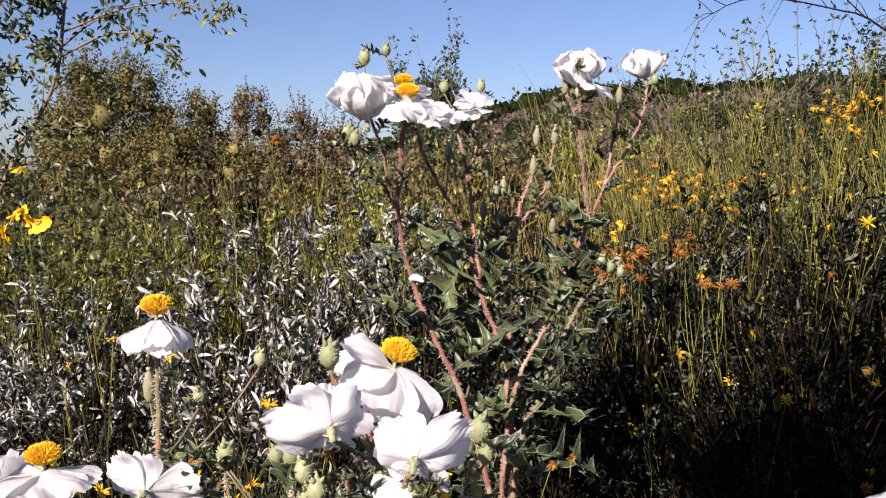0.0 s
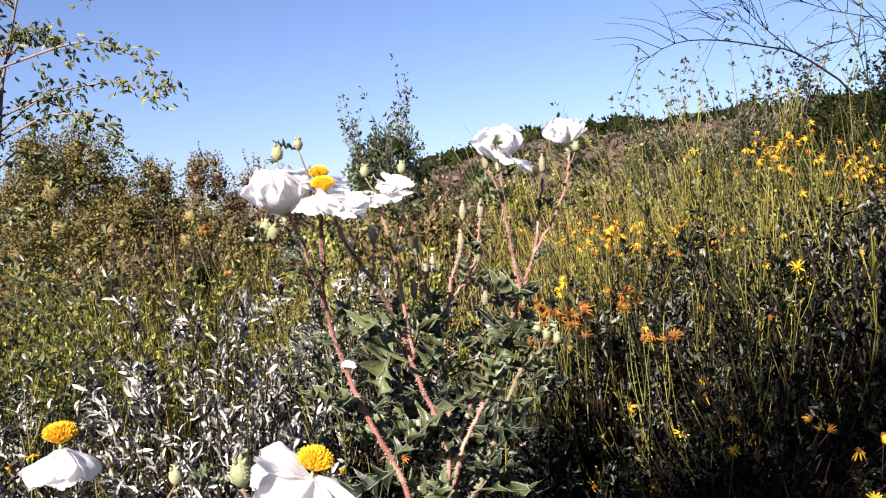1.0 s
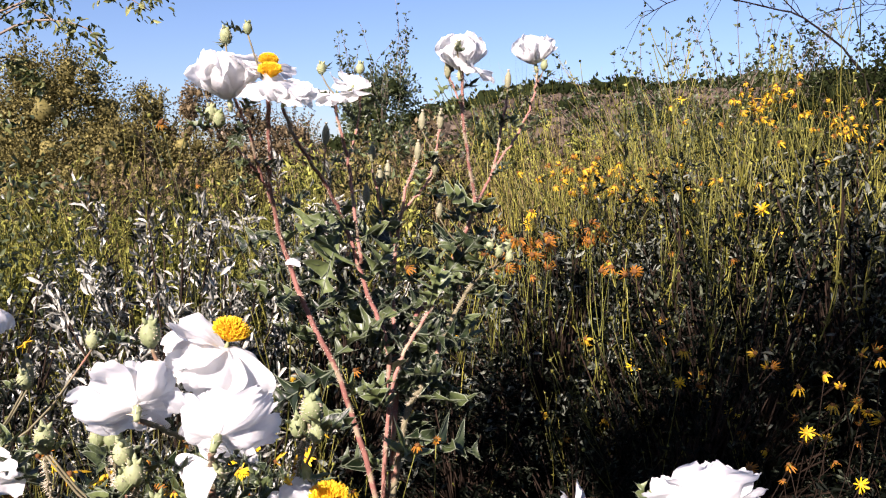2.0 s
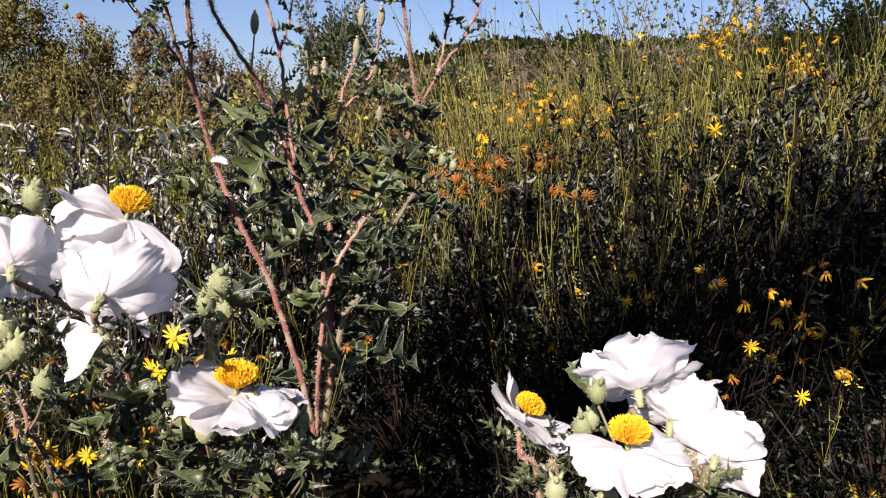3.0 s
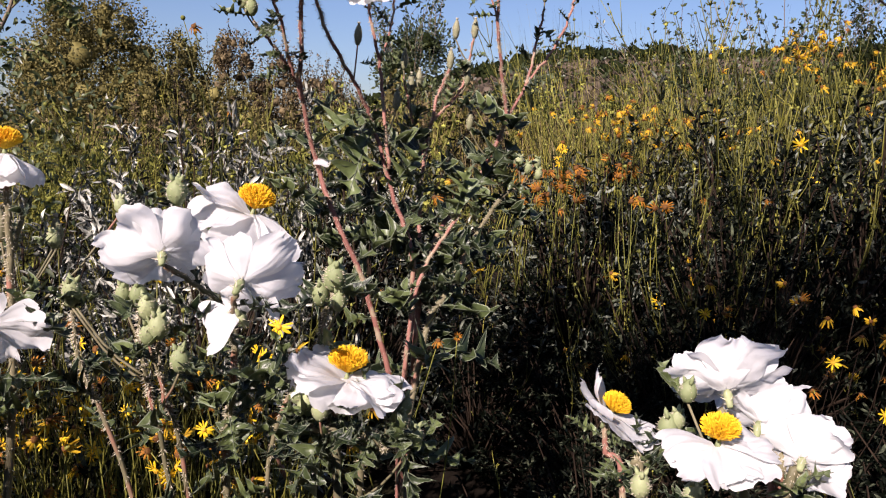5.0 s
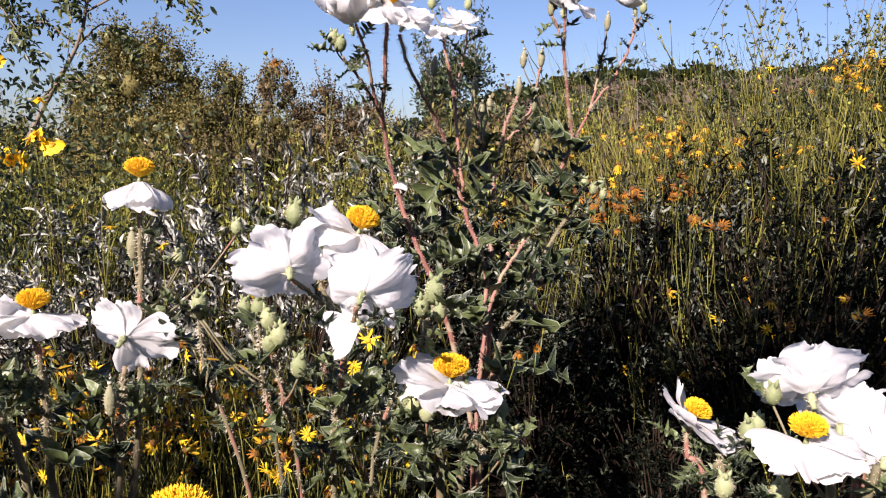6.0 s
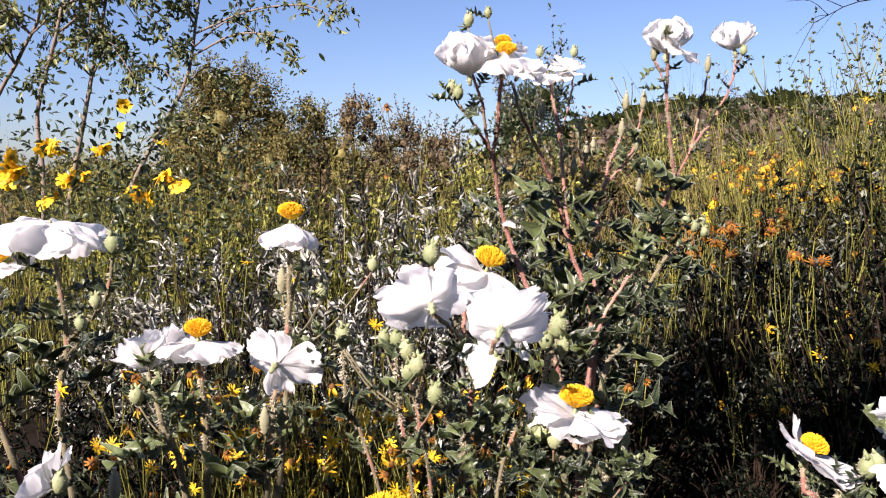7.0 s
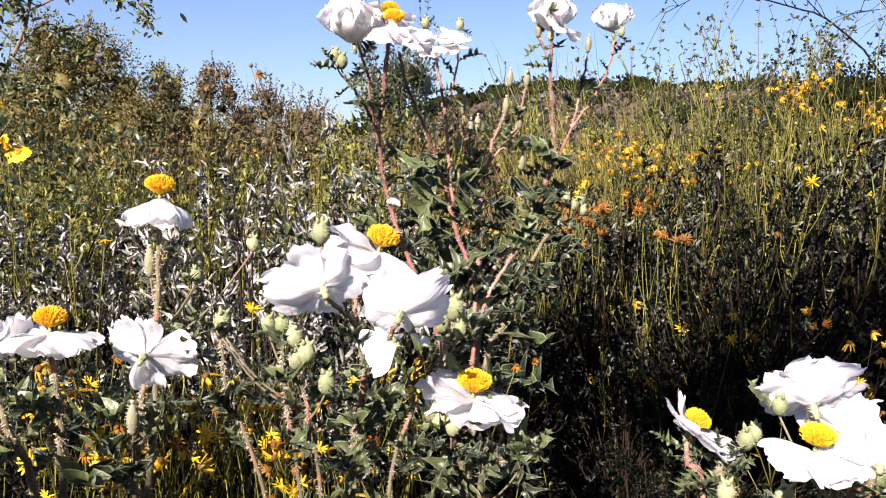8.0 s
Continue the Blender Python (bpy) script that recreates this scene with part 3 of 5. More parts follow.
def brittlebush(x, y, wide, tall, seed, stalks=14, blooms=4, wilted=2, reach=1.0, grey=False, lean=(0, 0), label="", dry=0.0, pale=False):
    """A brittlebush: leafy mound on branches, with thin flower stalks rising from it, some with yellow heads."""
    rng = np.random.default_rng(seed + 500)
    z0 = float(height(x, y))
    th = thing("brittlebush", (x, y, z0), label or ("brittlebush with grey-green leaves darkened to imitate shade and tall yellow-green flower stalks" if grey else "silvery brittlebush with thin yellow-green flower stalks"), "shrub", "brittlebushes")
    fol, br, top = (PALES if pale else SHADED_GREYS if grey else SILVERS)[seed % 3]
    m = Matrix.Translation((x, y, z0)) @ Matrix.Rotation(rng.uniform(0, 6.28), 4, "Z") @ Matrix.Diagonal((wide, wide, tall, 1))
    part("foliage", fol, th, m, kind="stuff")
    part("branchwork", br, th, m, kind="stuff")
    ends = []
    for k in range(stalks):
        p = m @ Vector(top[int(rng.integers(len(top)))])
        kinds = DRY_STALKS if rng.uniform() < dry else STALKS
        me, tips = kinds[int(rng.integers(len(kinds)))]
        s = rng.uniform(0.75, 1.2) * reach
        tilt = unit(np.array([p.x - x, p.y - y, 0]) * 0.5 + np.array([lean[0], lean[1], 1]) + rng.normal(size=3) * 0.07)
        sm = Matrix.Translation((p.x, p.y, max(z0, p.z - 0.16))) @ turned(tilt, rng.uniform(0, 6.28)) @ Matrix.Diagonal((s, s, s, 1))
        st = part("flower_stalk", me, th, sm)
        ends += [(st, sm, t) for t in tips]
    rng.shuffle(ends)
    for k, (st, sm, (e, d)) in enumerate(ends[:blooms + wilted]):
        q = sm @ Vector(e)
        axis = unit(np.array(d) * 0.6 + rng.normal(size=3) * 0.45 + np.array([-0.25, -0.35, 0.4]))
        kinds, words = (DAISIES, "yellow daisy flower head") if k < blooms else (FADING, "faded golden flower head") if k % 3 else (WILTED, "wilted orange-brown flower head")
        part("flower_head", kinds[int(rng.integers(3))], st, Matrix.Translation(q) @ turned(axis), words)
    return th


def daisy(plant, at, foot, seed=0, wilted=False, axis=None, size=1.0, heads=None, words="yellow daisy flower head", stalk=None):
    """A daisy on its own thin stalk from foot to at."""
    rng = np.random.default_rng(seed + 900)
    at, foot = np.array(at), np.array(foot)
    mid = (at + foot) / 2 + rng.normal(size=3) * 0.02
    v, f = tube(spline([foot, mid, at], 7), np.linspace(0.0013, 0.0008, 7) * (0.75 if wilted else 1), 4)
    st = part("flower_stalk", mesh("flower_stalk", v, f, stalk or (HERB if wilted else STALK)), plant)
    axis = axis if axis is not None else unit(rng.normal(size=3) * (0.9 if wilted else 0.55) + np.array([-0.3, -0.5, 0.5]))
    size = size * rng.uniform(0.8, 1.15)
    part("flower_head", (heads or (WILTED if wilted else DAISIES))[seed % 3], st, Matrix.Translation(at) @ turned(axis) @ Matrix.Diagonal((size, size, size, 1)), "wilted orange-brown flower head" if wilted else words)


def shoot(heap, wood, rng, foot, way, length, leaf, slim, count, droop=0.0):
    """A leafy shoot: a thin twig with leaves set along it."""
    end = foot + unit(way) * length + np.array([0, 0, -droop * length])
    mid = (foot + end) / 2 + rng.normal(size=3) * length * 0.08
    line = spline([foot, mid, end], 9)
    wood.add(*tube(line, np.linspace(0.004, 0.0015, 9) * max(1.0, length), 4))
    at = line[rng.integers(2, 9, count)] + rng.normal(size=(count, 3)) * 0.012
    d = unit(way) * 0.6 + unit(rng.normal(size=(count, 3)))
    L = leaf * rng.uniform(0.6, 1.3, count)
    heap.add(*leaves(at, d, L, L * slim, rng, "five", 0.3))


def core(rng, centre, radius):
    """A rough, dented lump hidden below the leaves that stands in for a clump's dense inside."""
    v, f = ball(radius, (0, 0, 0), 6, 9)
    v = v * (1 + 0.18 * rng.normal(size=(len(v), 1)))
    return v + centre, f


def bush(name, base, wide, deep, tall, mat, seed, count=9000, leaf=0.06, slim=0.3, clumps=34, label="", category="bush", group="", stems=9, low=0.0, ragged=0.2, bark=None, shoots=0, reach=0.6, solid=False, inside=None):
    """A bush or far tree: stems from the base to many uneven clumps, each of small leaves, and leafy shoots beyond them."""
    rng = np.random.default_rng(seed + 700)
    th = thing(name, base, label, category, group)
    b = np.array(base)
    a = rng.uniform(0, 6.28, clumps)
    c = rng.uniform(low, 1, clumps)
    k = rng.uniform(0.4, 1, clumps) ** 0.5
    s = np.sqrt(np.maximum(0, 1 - (c * 0.92) ** 2)) * k
    mid = np.stack([wide / 2 * s * np.cos(a), deep / 2 * s * np.sin(a), tall * (0.08 + 0.76 * c)], 1)
    r = rng.uniform(0.12, 0.26, clumps) * min(wide, tall)
    pick = rng.integers(clumps, size=count)
    off = unit(rng.normal(size=(count, 3))) * (rng.uniform(0, 1, count) ** 0.4)[:, None]
    spike = 1 + ragged * (rng.uniform(size=count) ** 4)
    at = mid[pick] + off * r[pick][:, None] * spike[:, None] * np.array([1, 1, 1.15])
    at[:, 2] = np.maximum(at[:, 2], 0.03)
    d = unit(off + np.array([0, 0, 0.5]) + rng.normal(size=(count, 3)) * 0.6)
    L = leaf * rng.uniform(0.6, 1.4, count)
    v, f = leaves(at + b, d, L, L * slim, rng, "five", 0.25)
    which = [0] * len(f)
    # lumps default to near-black DEEP, which imitates the shade inside a clump
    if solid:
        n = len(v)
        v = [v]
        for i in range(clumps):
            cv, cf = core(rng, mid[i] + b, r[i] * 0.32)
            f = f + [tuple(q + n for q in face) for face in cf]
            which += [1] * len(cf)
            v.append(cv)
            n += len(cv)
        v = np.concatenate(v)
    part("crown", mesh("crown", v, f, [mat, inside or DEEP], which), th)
    if shoots:
        heap, wood = Heap(), Heap()
        for _ in range(shoots):
            i = int(rng.integers(clumps))
            way = unit(mid[i] - np.array([0, 0, tall * 0.35])) + np.array([0, 0, 0.7]) + rng.normal(size=3) * 0.25
            foot = b + mid[i] + unit(way) * r[i] * 0.5
            shoot(heap, wood, rng, foot, way, reach * rng.uniform(0.5, 1.1), leaf, slim, 26)
        part("outer_foliage", heap.mesh("outer_foliage", mat), th, kind="stuff")
        part("twig_growth", wood.mesh("twig_growth", bark or DRY_TWIG), th, kind="stuff")
    for i in range(stems):
        t = mid[i % clumps]
        tv, tf = tube(spline([b + t * np.array([0.06, 0.06, 0]), b + t * np.array([0.4, 0.4, 0.5]), b + t], 6), np.linspace(0.012, 0.004, 6) * max(1, tall), 5)
        part("stem", mesh("stem", tv, tf, bark or DRY_TWIG), th)
    return th


def blades(name, label, rng, xy, tall, width, mat, category, bend=0.35, split=False, lean=(0, 0)):
    """Many thin standing stems over a stretch of ground, as one mass."""
    n = len(xy)
    z0 = height(xy[:, 0], xy[:, 1])
    h = tall * rng.uniform(0.5, 1.15, n)
    a = rng.uniform(0, 6.28, n)
    off = np.stack([np.cos(a), np.sin(a)], 1) * (h * bend * rng.uniform(0.1, 1, n))[:, None] + np.array(lean) * h[:, None]
    side = rng.uniform(0, 6.28, n)
    sx, sy = np.cos(side) * width, np.sin(side) * width
    V = []
    for t, w in ((0, 1.0), (0.4, 0.85), (0.75, 0.6), (1.0, 0.15)):
        x, y, z = xy[:, 0] + off[:, 0] * t ** 1.8, xy[:, 1] + off[:, 1] * t ** 1.8, z0 + h * t * (1 - 0.1 * t * bend)
        V += [np.stack([x - sx * w, y - sy * w, z], 1), np.stack([x + sx * w, y + sy * w, z], 1), np.stack([x - sy * w * 0.7, y + sx * w * 0.7, z], 1)]
    verts = np.stack(V, 1).reshape(-1, 3)
    k = np.arange(n)[:, None] * 12
    f = []
    for s in range(3):
        o = s * 3
        for p, q in ((0, 1), (1, 2), (2, 0)):
            f += (k + np.array([o + p, o + q, o + 3 + q, o + 3 + p])).tolist()
    ob = new(name, mesh(name, verts, f, mat))
    return tagged(ob, label, category, kind="stuff")


# ---- the prickly poppies ----
# the tall plant with red stems
tall = thing("prickly_poppy", (0.09, 1.15, 0.0), "tall prickly poppy with reddish thorny stems and white flowers", "wildflower", "prickly poppies")
root, fork = (0.09, 1.15, 0.0), (0.088, 1.15, 0.34)
stem(tall, [root, fork, (0.032, 1.150, 0.583), (-0.015, 1.150, 0.689), (-0.052, 1.160, 0.791), (-0.069, 1.130, 0.884), (-0.061, 1.080, 0.962), (-0.053, 1.040, 1.041)], 0.0053, 0.0030, RED_STEM, leafy=16, leaf=0.125, start=0.24, end=0.68, seed=1, behind=0.55)
stem(tall, [(-0.068, 1.130, 0.880), (-0.080, 1.090, 0.938), (-0.085, 1.060, 0.988), (-0.099, 1.040, 1.029)], 0.0028, 0.0022, RED_STEM, leafy=5, leaf=0.055, start=0.2, end=0.9, seed=2)
stem(tall, [(-0.069, 1.120, 0.902), (-0.097, 1.080, 0.951), (-0.121, 1.050, 0.985)], 0.0027, 0.0019, RED_STEM, leafy=5, leaf=0.055, start=0.3, end=1, seed=3)
stem(tall, [root, fork, (0.103, 1.180, 0.613), (0.068, 1.200, 0.731), (0.036, 1.200, 0.835), (0.013, 1.180, 0.898), (-0.025, 1.100, 0.973), (-0.037, 1.060, 1.018)], 0.0049, 0.0024, RED_STEM, leafy=14, leaf=0.125, start=0.24, end=0.68, seed=4, behind=0.55)
stem(tall, [(0.059, 1.200, 0.779), (0.048, 1.210, 0.871), (0.040, 1.210, 0.945), (0.026, 1.200, 1.010), (0.022, 1.200, 1.050)], 0.0033, 0.0021, RED_STEM, leafy=5, leaf=0.055, start=0.1, end=0.9, seed=5)
stem(tall, [(0.040, 1.210, 0.945), (0.057, 1.220, 1.009), (0.063, 1.220, 1.080)], 0.0020, 0.0015, RED_STEM, leafy=5, leaf=0.055, seed=6)
stem(tall, [root, (0.10, 1.16, 0.33), (0.112, 1.200, 0.606), (0.109, 1.250, 0.718), (0.119, 1.270, 0.832), (0.137, 1.280, 0.909), (0.153, 1.280, 0.947)], 0.0045, 0.0022, RED_STEM, leafy=14, leaf=0.125, start=0.24, end=0.68, seed=7, behind=0.55)
stem(tall, [(0.114, 1.260, 0.795), (0.091, 1.270, 0.863), (0.075, 1.280, 0.931)], 0.0024, 0.0018, RED_STEM, leafy=5, leaf=0.055, start=0.2, end=0.9, seed=8)
stem(tall, [(0.122, 1.270, 0.852), (0.173, 1.300, 0.916), (0.193, 1.300, 1.000)], 0.0024, 0.0018, RED_STEM, leafy=5, leaf=0.055, start=0.2, end=0.9, seed=9)
stem(tall, [root, (0.10, 1.16, 0.34), (0.125, 1.220, 0.628), (0.193, 1.300, 0.734), (0.229, 1.310, 0.802), (0.253, 1.300, 0.867), (0.240, 1.280, 0.944), (0.230, 1.260, 1.022), (0.228, 1.250, 1.100)], 0.0049, 0.0024, RED_STEM, leafy=14, leaf=0.125, start=0.24, end=0.68, seed=10, behind=0.55)
stem(tall, [(0.253, 1.300, 0.867), (0.289, 1.340, 0.928), (0.307, 1.360, 1.007), (0.319, 1.370, 1.064)], 0.0028, 0.0019, RED_STEM, leafy=5, leaf=0.055, start=0.2, end=0.9, seed=11)
stem(tall, [(0.289, 1.340, 0.928), (0.340, 1.380, 0.995), (0.370, 1.400, 1.059), (0.381, 1.410, 1.116)], 0.0024, 0.0019, RED_STEM, leafy=5, leaf=0.055, start=0.3, seed=12)
stem(tall, [(0.230, 1.260, 1.022), (0.215, 1.260, 1.066), (0.205, 1.260, 1.090)], 0.0017, 0.0014, RED_STEM, leafy=5, leaf=0.055, seed=13)
stem(tall, [root, (0.10, 1.14, 0.34), (0.130, 1.180, 0.527), (0.158, 1.200, 0.575), (0.205, 1.270, 0.659), (0.253, 1.320, 0.727), (0.294, 1.330, 0.754)], 0.006, 0.003, TAN_STEM, leafy=18, leaf=0.125, start=0.24, end=0.95, seed=14, behind=0.55)
stem(tall, [root, fork, (0.112, 1.160, 0.591), (0.163, 1.200, 0.688), (0.178, 1.200, 0.711)], 0.0041, 0.0025, RED_STEM, leafy=9, leaf=0.125, start=0.24, end=0.95, seed=15, behind=0.55)
stem(tall, [root, (-0.06, 1.06, 0.28), (-0.12, 1.0, 0.45), (-0.14, 0.98, 0.55)], 0.005, 0.003, TAN_STEM, leafy=12, leaf=0.125, start=0.24, end=0.95, seed=16, behind=0.55)
flower(tall, (-0.103, 1.030, 1.027), (-0.1, -0.05, 1), 0.078, 92, -66, 0.008, 0.22, 21, stamens=False, wide=0.62, uneven=16, petals=8)
flower(tall, (-0.046, 1.020, 1.048), (0.05, -0.1, 1), 0.044, crumple=0.006, seed=22, layout=((0, 88, 140, 1, 1), (310, 90, 150, 1, 1), (50, 88, 130, 1, 1), (250, 92, 160, 0.8, 0.9)), dome=0.85)
flower(tall, (-0.053, 1.050, 1.068), (0.0, 0.1, 1), 0.036, 80, 130, 0.006, 0.1, 29, skip=(1, 2, 4))
flower(tall, (-0.024, 1.020, 1.030), (0.4, 0.1, 0.8), 0.036, crumple=0.007, cup=0.12, seed=23, stamens=False, layout=LOOSE, turn=-30)
flower(tall, (0.026, 1.200, 1.050), (-0.1, -0.2, 1), 0.036, crumple=0.005, seed=24, layout=LOOSE[3:], stamens=False)
flower(tall, (0.049, 1.200, 1.058), (0.3, -0.1, 0.6), 0.034, crumple=0.005, seed=25, layout=LOOSE[1:6], turn=-40, stamens=False)
flower(tall, (0.224, 1.250, 1.092), (0.05, 0.05, 1), 0.070, 92, -62, 0.008, 0.22, 26, stamens=False, wide=0.62, uneven=18, petals=8)
flower(tall, (0.243, 1.245, 1.098), (0.4, 0.0, 0.7), 0.036, crumple=0.006, cup=0.12, seed=27, stamens=False, layout=LOOSE[2:], turn=20)
flower(tall, (0.377, 1.410, 1.124), (-0.1, 0.05, 1), 0.060, 96, -54, 0.008, 0.2, 28, stamens=False, wide=0.66, uneven=18, petals=8)
for p, s in (((-0.106, 1.030, 1.102), 0.9), ((-0.124, 1.050, 0.991), 1.0), ((0.061, 1.220, 1.084), 0.8), ((0.001, 1.200, 1.081), 0.8), ((-0.076, 1.030, 1.114), 0.7), ((0.218, 1.220, 1.120), 0.7), ((0.390, 1.400, 1.112), 0.8), ((0.297, 1.320, 0.771), 0.95), ((0.281, 1.320, 0.785), 0.85), ((0.317, 1.330, 0.761), 0.9), ((0.315, 1.340, 0.781), 0.85), ((-0.135, 1.050, 1.001), 0.9)):
    bud(tall, p, (0.1, -0.1, 1), s)
for p in ((0.153, 1.280, 0.946), (0.088, 1.260, 0.903), (0.075, 1.280, 0.943), (0.161, 1.300, 0.998), (0.101, 1.270, 0.911), (0.193, 1.300, 1.000), (0.183, 1.300, 0.921), (0.190, 1.300, 0.845), (0.319, 1.370, 1.075), (0.204, 1.260, 1.082), (0.008, 1.180, 0.970), (0.066, 1.240, 0.874)):
    bud(tall, p, (0.05, 0, 1), 0.95, pod=True)

rng = np.random.default_rng(8)
part("petal", petal_mesh(rng, 0.024, 0.013, 60, 110, 0.004, 0.3), tall, Matrix.Translation((-0.055, 1.150, 0.786)) @ turned((0.2, -0.5, 0.8)), "shed white petal caught on the stem")

# the plant with three flowers in a bunch
mid = thing("prickly_poppy", (-0.06, 0.72, 0.0), "prickly poppy with a bunch of open white flowers and prickly buds", "wildflower", "prickly poppies")
root = (-0.06, 0.72, 0.0)
fork = (-0.057, 0.710, 0.628)
stem(mid, [root, (-0.071, 0.720, 0.478), (-0.064, 0.720, 0.559), fork], 0.0042, 0.0036, leafy=13, leaf=0.085, start=0.25, end=0.95, seed=31)
stem(mid, [fork, (-0.068, 0.710, 0.660), (-0.068, 0.66, 0.690), (-0.090, 0.616, 0.722)], 0.0029, 0.0024, leafy=3, leaf=0.06, seed=32)
stem(mid, [fork, (-0.063, 0.720, 0.664), (-0.072, 0.730, 0.701), (-0.048, 0.740, 0.749)], 0.0029, 0.0024, leafy=2, leaf=0.06, seed=33)
stem(mid, [fork, (-0.040, 0.63, 0.665), (-0.020, 0.585, 0.706)], 0.0029, 0.0024, leafy=4, leaf=0.06, seed=34)
stem(mid, [root, (-0.027, 0.720, 0.486), (0.018, 0.720, 0.607), (0.038, 0.720, 0.680)], 0.0028, 0.002, leafy=6, leaf=0.07, seed=35)
stem(mid, [(-0.063, 0.720, 0.658), (-0.094, 0.710, 0.723), (-0.106, 0.700, 0.765)], 0.003, 0.002, leafy=1, leaf=0.05, seed=36)
stem(mid, [root, (-0.129, 0.710, 0.489), (-0.144, 0.700, 0.597), (-0.148, 0.700, 0.661)], 0.0028, 0.002, leafy=7, leaf=0.08, seed=37)
stem(mid, [root, (-0.104, 0.690, 0.498), (-0.115, 0.670, 0.583), (-0.118, 0.670, 0.638)], 0.0028, 0.002, leafy=7, leaf=0.08, seed=38)
flower(mid, (-0.094, 0.622, 0.732), (-0.25, 0.80, 0.40), 0.044, crumple=0.0085, cup=0.12, seed=41, stamens=False, wide=0.74, layout=((165, 76, 62, 1.35, 0.75), (215, 74, 50, 1.0, 0.9), (285, 72, 46, 0.9, 0.9), (345, 74, 56, 0.8, 0.9), (50, 78, 66, 0.85, 0.9), (105, 80, 72, 1.0, 0.8)))
flower(mid, (-0.048, 0.745, 0.752), (0.30, -0.05, 1), 0.060, crumple=0.007, cup=0.08, seed=42, wide=0.72, layout=((172, 72, 78, 0.95, 0.8), (215, 82, 125, 1, 0.95), (255, 92, 160, 0.95, 1), (300, 92, 158, 1.05, 1), (345, 96, 168, 0.9, 0.7)))
flower(mid, (-0.018, 0.592, 0.716), (0.10, 0.82, 0.42), 0.044, crumple=0.0085, cup=0.12, seed=43, stamens=False, wide=0.74, layout=((185, 76, 58, 1.0, 0.9), (235, 72, 46, 0.85, 0.8), (322, 78, 66, 1.35, 0.55), (25, 78, 64, 1.15, 0.85), (80, 82, 78, 0.95, 0.9), (130, 80, 72, 0.9, 0.8)))
flower(mid, (-0.022, 0.600, 0.685), (-0.2, -0.5, 0.7), 0.034, 70, 130, 0.003, 0.1, 44, stamens=False, skip=(0, 1, 2, 4, 5))
for p, s in (((-0.108, 0.700, 0.766), 1.15), ((0.040, 0.720, 0.682), 1.3), ((0.026, 0.720, 0.667), 1.0), ((0.046, 0.710, 0.664), 0.9), ((-0.148, 0.700, 0.666), 1.0), ((-0.118, 0.670, 0.642), 1.1), ((-0.163, 0.700, 0.667), 0.9), ((-0.213, 0.700, 0.666), 1.1), ((-0.215, 0.700, 0.663), 1.0), ((-0.132, 0.680, 0.657), 1.1), ((-0.128, 0.670, 0.636), 1.0), ((-0.095, 0.660, 0.613), 1.1)):
    bud(mid, p, (0.1, -0.15, 1), s)
stem(mid, [root, (-0.170, 0.700, 0.493), (-0.206, 0.700, 0.596), (-0.214, 0.700, 0.659)], 0.0028, 0.002, leafy=6, leaf=0.08, seed=39)

# the low plant beside it, one open flower over a ring of buds
low = thing("prickly_poppy", (0.06, 0.70, 0.0), "low prickly poppy with one open white flower above green buds", "wildflower", "prickly poppies")
root = (0.06, 0.70, 0.0)
stem(low, [root, (0.053, 0.670, 0.510), (0.040, 0.670, 0.548), (0.054, 0.670, 0.580), (0.061, 0.670, 0.608)], 0.0055, 0.003, leafy=17, leaf=0.08, start=0.3, end=0.85, seed=51)
stem(low, [root, (0.073, 0.680, 0.505), (0.097, 0.680, 0.532), (0.118, 0.680, 0.545)], 0.0045, 0.0025, leafy=13, leaf=0.08, start=0.3, end=0.98, seed=52)
stem(low, [(0.041, 0.670, 0.548), (0.024, 0.660, 0.564), (0.015, 0.660, 0.580)], 0.0035, 0.002, leafy=3, leaf=0.06, seed=53)
flower(low, (0.060, 0.670, 0.606), (0.10, 0.02, 1), 0.049, crumple=0.0085, cup=0.08, seed=61, layout=((165, 66, 62, 1.05, 1.0), (200, 76, 84, 1.15, 1.1), (245, 86, 122, 0.95, 1.1), (295, 90, 136, 0.85, 1.1), (335, 86, 118, 1.05, 0.95), (5, 84, 104, 1.0, 0.8)))
for p, s in (((0.024, 0.660, 0.573), 1.2), ((0.038, 0.650, 0.574), 1.1), ((0.109, 0.680, 0.551), 1.1), ((0.125, 0.680, 0.537), 1.0), ((0.097, 0.690, 0.567), 0.9), ((0.113, 0.690, 0.564), 1.0), ((0.015, 0.660, 0.586), 1.0)):
    bud(low, p, (0.1, -0.1, 1), s)

# the plant beside the dark gap, with a bunch of large flowers
big = thing("prickly_poppy", (0.40, 0.66, 0.0), "prickly poppy with a bunch of large white crumpled flowers", "wildflower", "prickly poppies")
root = (0.40, 0.66, 0.0)
stem(big, [root, (0.453, 0.620, 0.503), (0.432, 0.620, 0.557), (0.399, 0.620, 0.608)], 0.0055, 0.003, leafy=7, leaf=0.055, start=0.2, end=0.42, seed=71, spiny=0.35)
stem(big, [root, (0.409, 0.580, 0.524), (0.383, 0.565, 0.566), (0.376, 0.560, 0.598)], 0.005, 0.003, leafy=5, leaf=0.055, start=0.2, end=0.42, seed=72, spiny=0.35)
stem(big, [root, (0.457, 0.620, 0.514), (0.455, 0.630, 0.553), (0.445, 0.630, 0.578)], 0.005, 0.003, leafy=5, leaf=0.055, start=0.2, end=0.42, seed=73, spiny=0.35)
stem(big, [root, (0.452, 0.600, 0.519), (0.467, 0.600, 0.546), (0.475, 0.600, 0.559)], 0.005, 0.003, leafy=4, leaf=0.055, start=0.2, end=0.42, seed=74, spiny=0.35)
